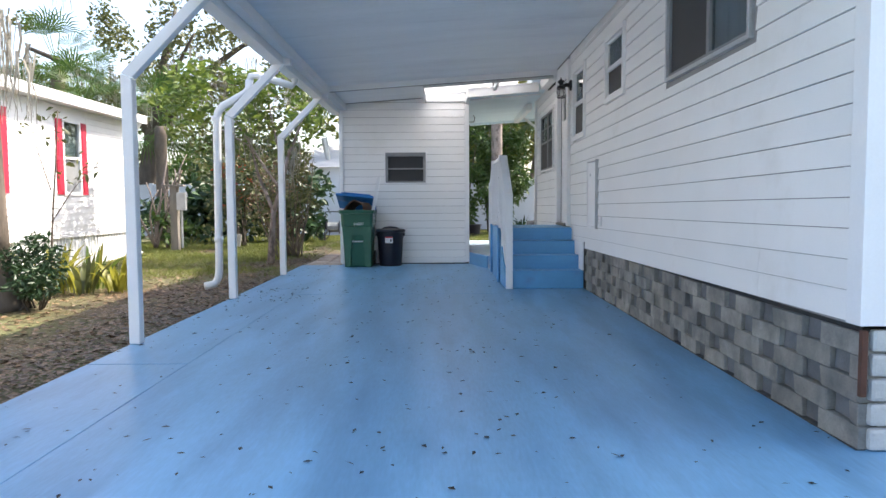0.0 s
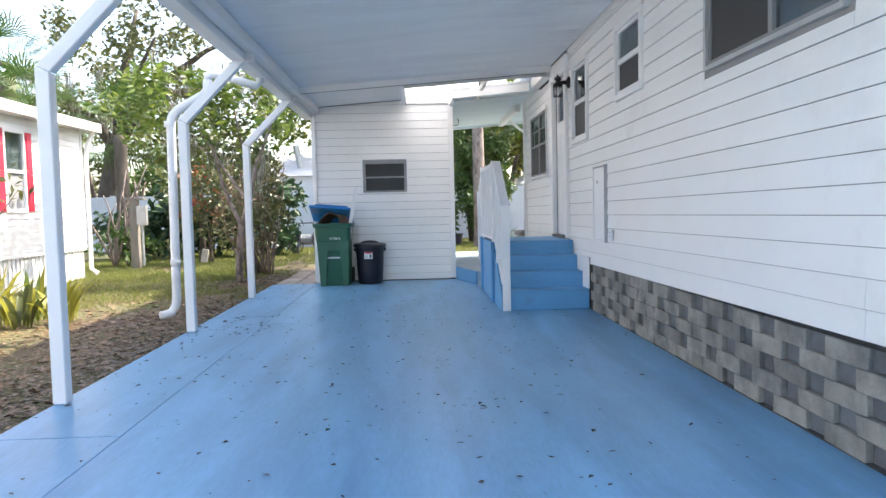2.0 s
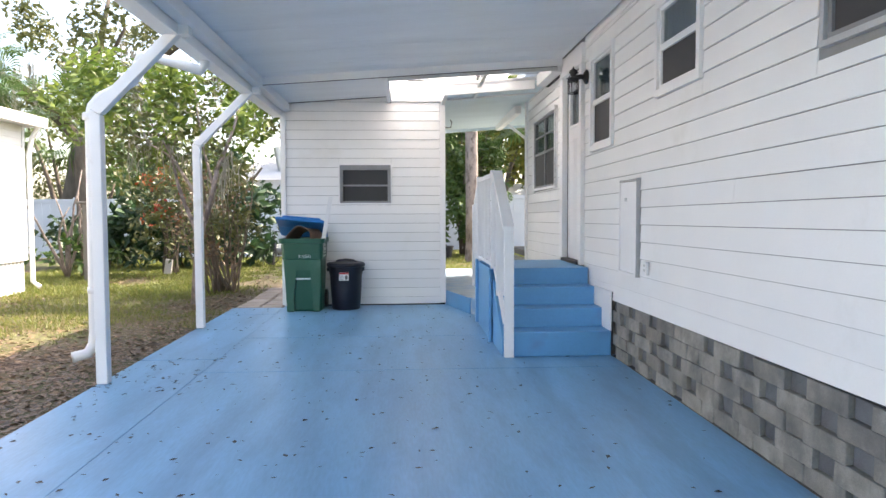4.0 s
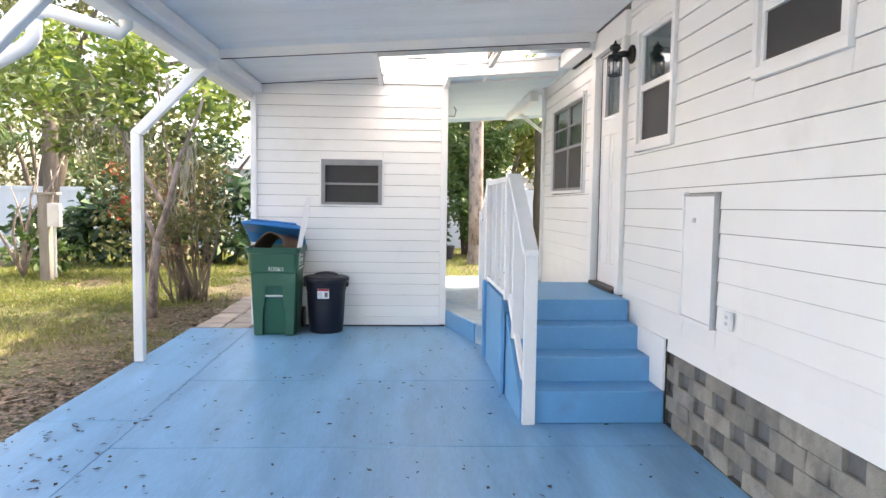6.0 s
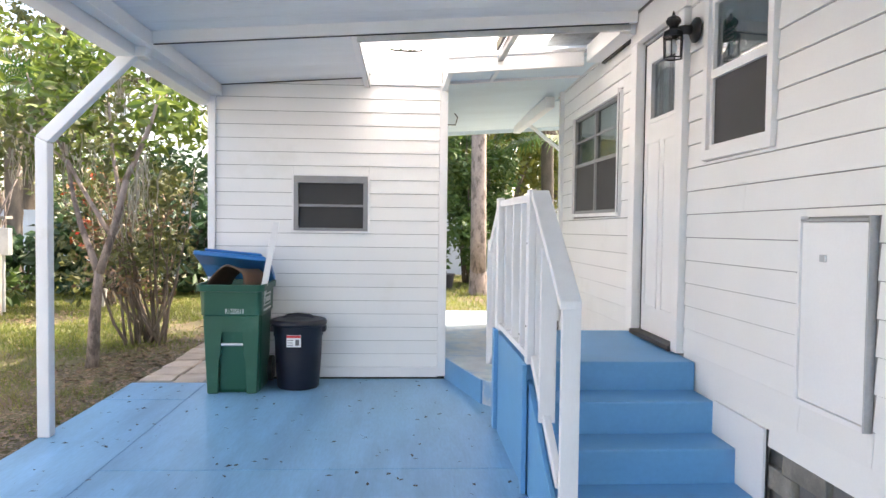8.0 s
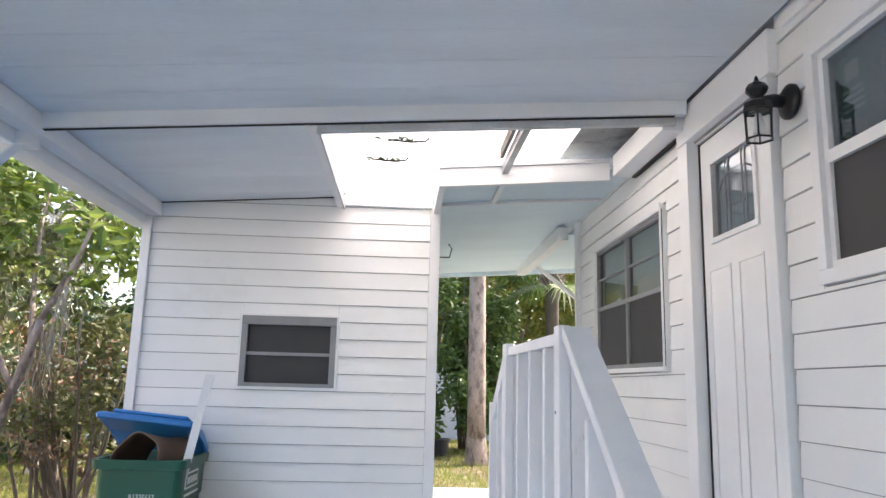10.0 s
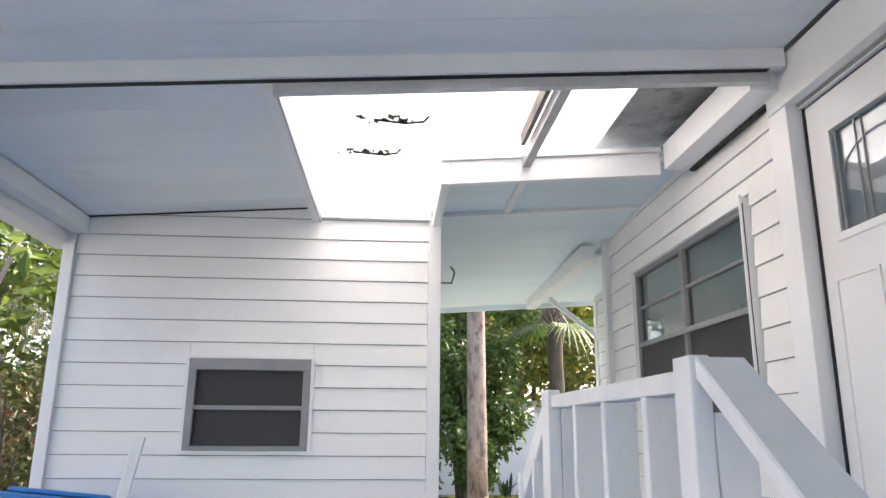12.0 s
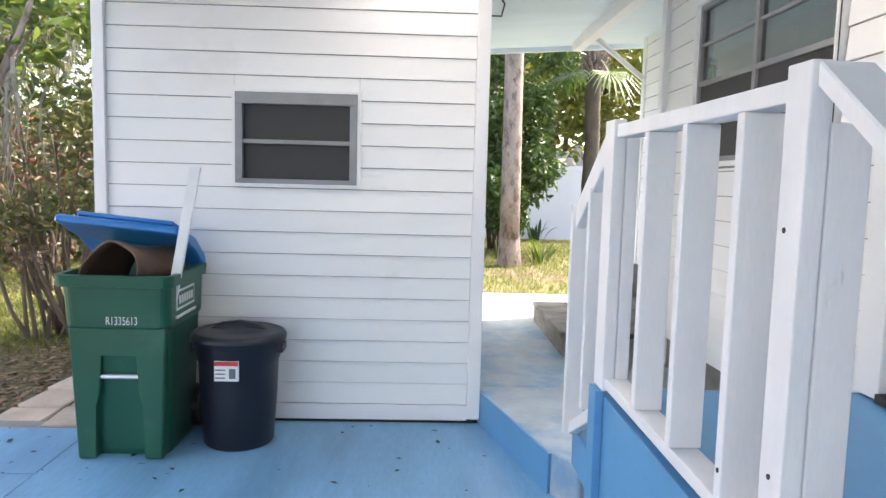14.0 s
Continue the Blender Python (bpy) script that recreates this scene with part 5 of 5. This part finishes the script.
woods("far_trees", -30, -13, 20, 28, 6.0, 70, L_OLIVE, 31, .3, "dense far trees behind the fence")
woods("far_trees", -13, -3, 20, 28, 3.1, 60, L_MID, 32, .28, "dense green far trees behind the fence")
woods("far_trees", -4, 2.5, 20, 26, 6.5, 75, L_SUNLIT, 33, .3, "sunlit yellow-green trees behind the fence")
woods("far_trees", 1.5, 14, 18.6, 25, 7.0, 150, L_SUNLIT, 34, .3, "sunlit yellow-green trees behind the fence")
woods("far_trees", -9, -6.5, 17.5, 20, 3.6, 14, L_DARK, 35, .25, "dark green far trees behind the fence")


# ---- low plants on the lawn ----
def blade_plant(name, x, y, n, h, m, label, seed, width=0.06, mixed=True):
    r = random.Random(seed)
    g = ground_z(x, y)
    t = thing(name, (x, y, g), label, "plant")
    for k in range(n):
        a, lean = r.uniform(0, math.tau), r.uniform(0.15, 0.75)
        hh = h * r.uniform(0.5, 1.1)
        d = Vector((math.cos(a), math.sin(a), 0))
        s = Vector((-d.y, d.x, 0))
        bm = bmesh.new()
        o = Vector((x, y, g)) + d * r.uniform(0, .22)
        pv = None
        for j in range(7):
            q = j / 6
            p = o + d * hh * lean * q ** 1.5 + Vector((0, 0, hh * (q - 0.35 * lean * q ** 3)))
            w = width * math.sin(math.pi * min(q * 0.93 + 0.07, 1)) + 0.003
            row = [bm.verts.new(p - s * w + Vector((0, 0, w * .5))), bm.verts.new(p), bm.verts.new(p + s * w + Vector((0, 0, w * .5)))]
            if pv:
                bm.faces.new((pv[0], pv[1], row[1], row[0])), bm.faces.new((pv[1], pv[2], row[2], row[1]))
            pv = row
        part("leaf", bm, m if r.random() < .75 or not mixed else L_YELLOW, t, smooth=True)


for i, (x, y, n, h, m) in enumerate(((-5.75, .55, 26, .8, L_YELLOW), (-5.3, .35, 24, .6, L_OLIVE), (-4.95, .6, 24, .6, L_YELLOW), (-5.5, .95, 18, .65, L_BRIGHT))):
    blade_plant("croton_plant", x, y, n, h, m, "yellow-green strap-leaved plant in brown litter", 200 + i, .034)
dark = [((-5.22 + .12 * math.cos(k), -1.0 + .12 * math.sin(k), -.09), (-5.2 + .3 * math.cos(k * 1.9), -1.0 + .3 * math.sin(k * 1.9), .35 + .3 * (k % 3) / 2), .014, .005, .06) for k in range(9)]
tree("dark_shrub", dark, None, blobs([(-5.2, -1.0, .3, .34), (-5.05, -.9, .5, .22), (-5.35, -1.05, .5, .22), (-5.05, -1.2, .25, .25), (-5.15, -.95, .7, .14)], 1500, 210), "dark small-leaved shrub at the oak trunk", DARKBARK, L_DARK, .085, 210, "shrub", 6, long=2.6)
blade_plant("grass_clump", 1.75, 11.6, 30, .55, L_BRIGHT, "clump of long green grass by the trunk", 211, .012, False)
blade_plant("dark_plant", 2.35, 16.0, 16, .6, L_DARK, "small dark potted palm by the fence", 212, .04, False)
tree("seedling", [((-5.45, -.2, -.09), (-5.3, -.1, 2.3), .018, .006, .06)], [((-5.4, -.15, .9), (-5.1, .1, 1.5), .008, .004, .05), ((-5.4, -.15, 1.3), (-5.7, .1, 1.9), .008, .004, .05)],
     blobs([(-5.2, .1, 1.6, .3), (-5.5, 0, 2.1, .35)], 60, 6), "thin young sapling with sparse leaves", BARK, L_OLIVE, .1, 131, n=6)


def meter_post():
    x, y = -7.25, 9.0
    t = thing("meter_post", (x, y, -.08), "weathered wooden utility post with a grey meter box", "post")
    part("post", box(x - .09, x + .09, y - .09, y + .09, -.08, 1.55, .01), WOOD, t)
    part("meter_box", box(x + .10, x + .32, y - .16, y - .02, .95, 1.40, .012), GREYMET, t)
    part("conduit", tube([(x + .2, y - .08, 0), (x + .2, y - .08, .96)], .03, 8), GREYMET, t)
    part("cap_board", box(x - .22, x + .26, y - .12, y + .1, 1.552, 1.60, .008), WOOD, t)
    b = thing("stone_marker", (-6.05, 10.3, -.06), "small pale concrete marker standing on the lawn", "marker")
    bm = box(-6.13, -5.97, 10.27, 10.34, -.07, .28, .008)
    bmesh.ops.rotate(bm, verts=bm.verts, cent=(-6.05, 10.3, 0), matrix=Matrix.Rotation(radians(9), 3, "Y"))
    part("stone", bm, CONC, b)


meter_post()


def hose_reel():
    x, y = -3.72, 12.3
    t = thing("hose_reel_cart", (x, y, -.05), "black garden hose reel cart on the lawn", "hose reel")
    for s in (-.24, .24):
        part("frame", tube([(x + s, y - .2, 0), (x + s, y - .05, .45), (x + s, y + .12, .85)], .016, 8), BLACK, t)
        part("wheel", tube([(x + s * 1.15 - .02, y + .12, .10), (x + s * 1.15 + .02, y + .12, .10)], .13, 18), BLACK, t)
        part("flange", tube([(x + s * .8 - .008, y, .38), (x + s * .8 + .008, y, .38)], .2, 20), NAVYP, t)
    part("handle", tube([(x - .24, y + .12, .85), (x + .24, y + .12, .85)], .016, 8), BLACK, t)
    part("hose", tube([(x - .16 + .32 * (k / 90), y + .14 * math.cos(k * .7), .38 + .14 * math.sin(k * .7)) for k in range(91)], .016, 6), mat("grey_hose", (.25, .27, .27), .5), t)
    part("hose_loop", tube([(x - .3 - .2 * math.sin(k * .314), y - .1, .22 + .2 * math.cos(k * .314)) for k in range(21)], .014, 6), BLACK, t)
    q = thing("plant_pot", (0.95, 14.6, .1), "dark plastic plant pot by the hedge", "pot")
    part("pot", lathe([(.16, .09), (.2, .4), (.22, .4), (.22, .44)], .55, 12.6, 20), NAVYP, q)


hose_reel()

# ---- grass, litter and fallen leaves ----
def on_lawn(n, seed, x0, x1, y0, y1):
    r = np.random.default_rng(seed)
    p = np.stack([r.uniform(x0, x1, n), r.uniform(y0, y1, n), np.zeros(n)], axis=1)
    return p, r


def scatter_grass(name, n, x0, x1, y0, y1, h, seed, patchy, material, label):
    p, r = on_lawn(n, seed, x0, x1, y0, y1)
    v, f = [], []
    for x, y, _ in p:
        q = noise.noise((x * 0.55, y * 0.55, 3.0)) + 0.5 * noise.noise((x * 1.7, y * 1.7, 8.0))
        near = min(max((y - 1.0) / 4, -0.6), 0.5) if patchy else 0.4
        near -= 0.75 * min(max((x + 4.9) / 1.3, 0), 1) if patchy else 0
        if q + near < -0.05 + r.normal() * 0.12:
            continue
        if -3.05 < x < 1.5 and y < 3.7 or -2.4 < x < 2.5 and 3.6 < y < 7.75:
            continue
        z = ground_z(x, y) - 0.012
        a, L = r.uniform(0, 6.28), h * r.uniform(.5, 1.3)
        w = 0.005 + 0.004 * (y > 6)
        dx, dy = math.cos(a), math.sin(a)
        lx, ly = r.normal() * .5 * L, r.normal() * .5 * L
        k = len(v)
        v += [(x - dx * w, y - dy * w, z), (x + dx * w, y + dy * w, z), (x + lx, y + ly, z + L)]
        f.append((k, k + 1, k + 2))
    me = bpy.data.meshes.new(name)
    me.from_pydata(v, [], f)
    tagged(put(name, me, material), label, "grass", kind="stuff")


scatter_grass("grass", 110000, -9.5, -3.0, 1.0, 16.3, .07, 41, True, L_GRASS, "patchy short yellow-green lawn grass")
scatter_grass("grass", 14000, -7.5, -3.05, -6, 1.5, .06, 43, True, L_GRASS, "sparse short grass in the shade")
scatter_grass("grass", 24000, -2.4, 6, 7.7, 16.3, .09, 42, False, L_GRASS, "sunlit short grass behind the walkway")


def litter(name, n, x0, x1, y0, y1, size, material, seed, label, z=None, keep=None):
    p, r = on_lawn(n, seed, x0, x1, y0, y1)
    v, f = [], []
    for x, y, _ in p:
        if keep and not keep(x, y, r):
            continue
        zz = (ground_z(x, y) if z is None else z) + 0.006
        a, L = r.uniform(0, 6.28), size * r.uniform(.35, 1.25)
        c, s = math.cos(a), math.sin(a)
        W = L * r.uniform(.18, .32)
        t1, t2 = r.uniform(0, .22) * L, r.uniform(0, .22) * L
        k = len(v)
        v += [(x - c * L / 2, y - s * L / 2, zz), (x - s * W, y + c * W, zz + t1), (x + c * L / 2, y + s * L / 2, zz + t2 * .6), (x + s * W, y - c * W, zz + .002)]
        f += [(k, k + 1, k + 2), (k, k + 2, k + 3)]
    me = bpy.data.meshes.new(name)
    me.from_pydata(v, [], f)
    tagged(put(name, me, material), label, "leaves", kind="stuff")


litter("leaf_litter", 26000, -9, -3.02, -6, 12, .075, L_LITTER, 51, "brown leaf litter over the lawn", keep=lambda x, y, r: noise.noise((x * .5, y * .5, 3)) < .15 - .1 * min(y, 5) / 5 + r.normal() * .2)
litter("leaf_litter", 26000, -4.9, -3.02, -7, 6.5, .06, L_LITTER, 58, "dense brown leaf litter beside the slab", keep=lambda x, y, r: r.random() < 1.15 + (x + 3.0) / 2.0 - .08 * max(y, 0) + .5 * noise.noise((x * .8, y * .8, 5)))
litter("leaf_litter", 3500, -2.3, 5, 7.8, 16, .08, L_LITTER, 52, "brown leaf litter behind the walkway")
litter("fallen_leaves", 1050, -2.98, 1.32, -9.5, 3.75, .042, L_FLOOR, 53, "small dark leaves fallen on the blue slab", 0.0, keep=lambda x, y, r: r.random() < .95 - .45 * (x > .3))
litter("fallen_leaves", 70, -3.0, -2.2, -1.2, 0.2, .05, L_FLOOR, 54, "small dark leaves gathered at the slab edge", 0.0)
for sx, sy, sn, ss in ((-.33, 2.62, 16, 55), (-.46, 3.05, 18, 56)):
    litter("skylight_debris", sn, sx - .14, sx + .14, sy - .045, sy + .045, .07, L_DARK, ss, "dead leaves and twigs caught on the translucent sheet", 3.085)
    tagged(part("debris_twig", tube([(sx - .05, sy, 3.09), (sx + .1, sy + .03, 3.09), (sx + .19, sy + .01, 3.093), (sx + .21, sy - .05, 3.093)], .007, 5), DARK), "thin dark twig caught on the translucent sheet", "twig")
skirt_blocks()
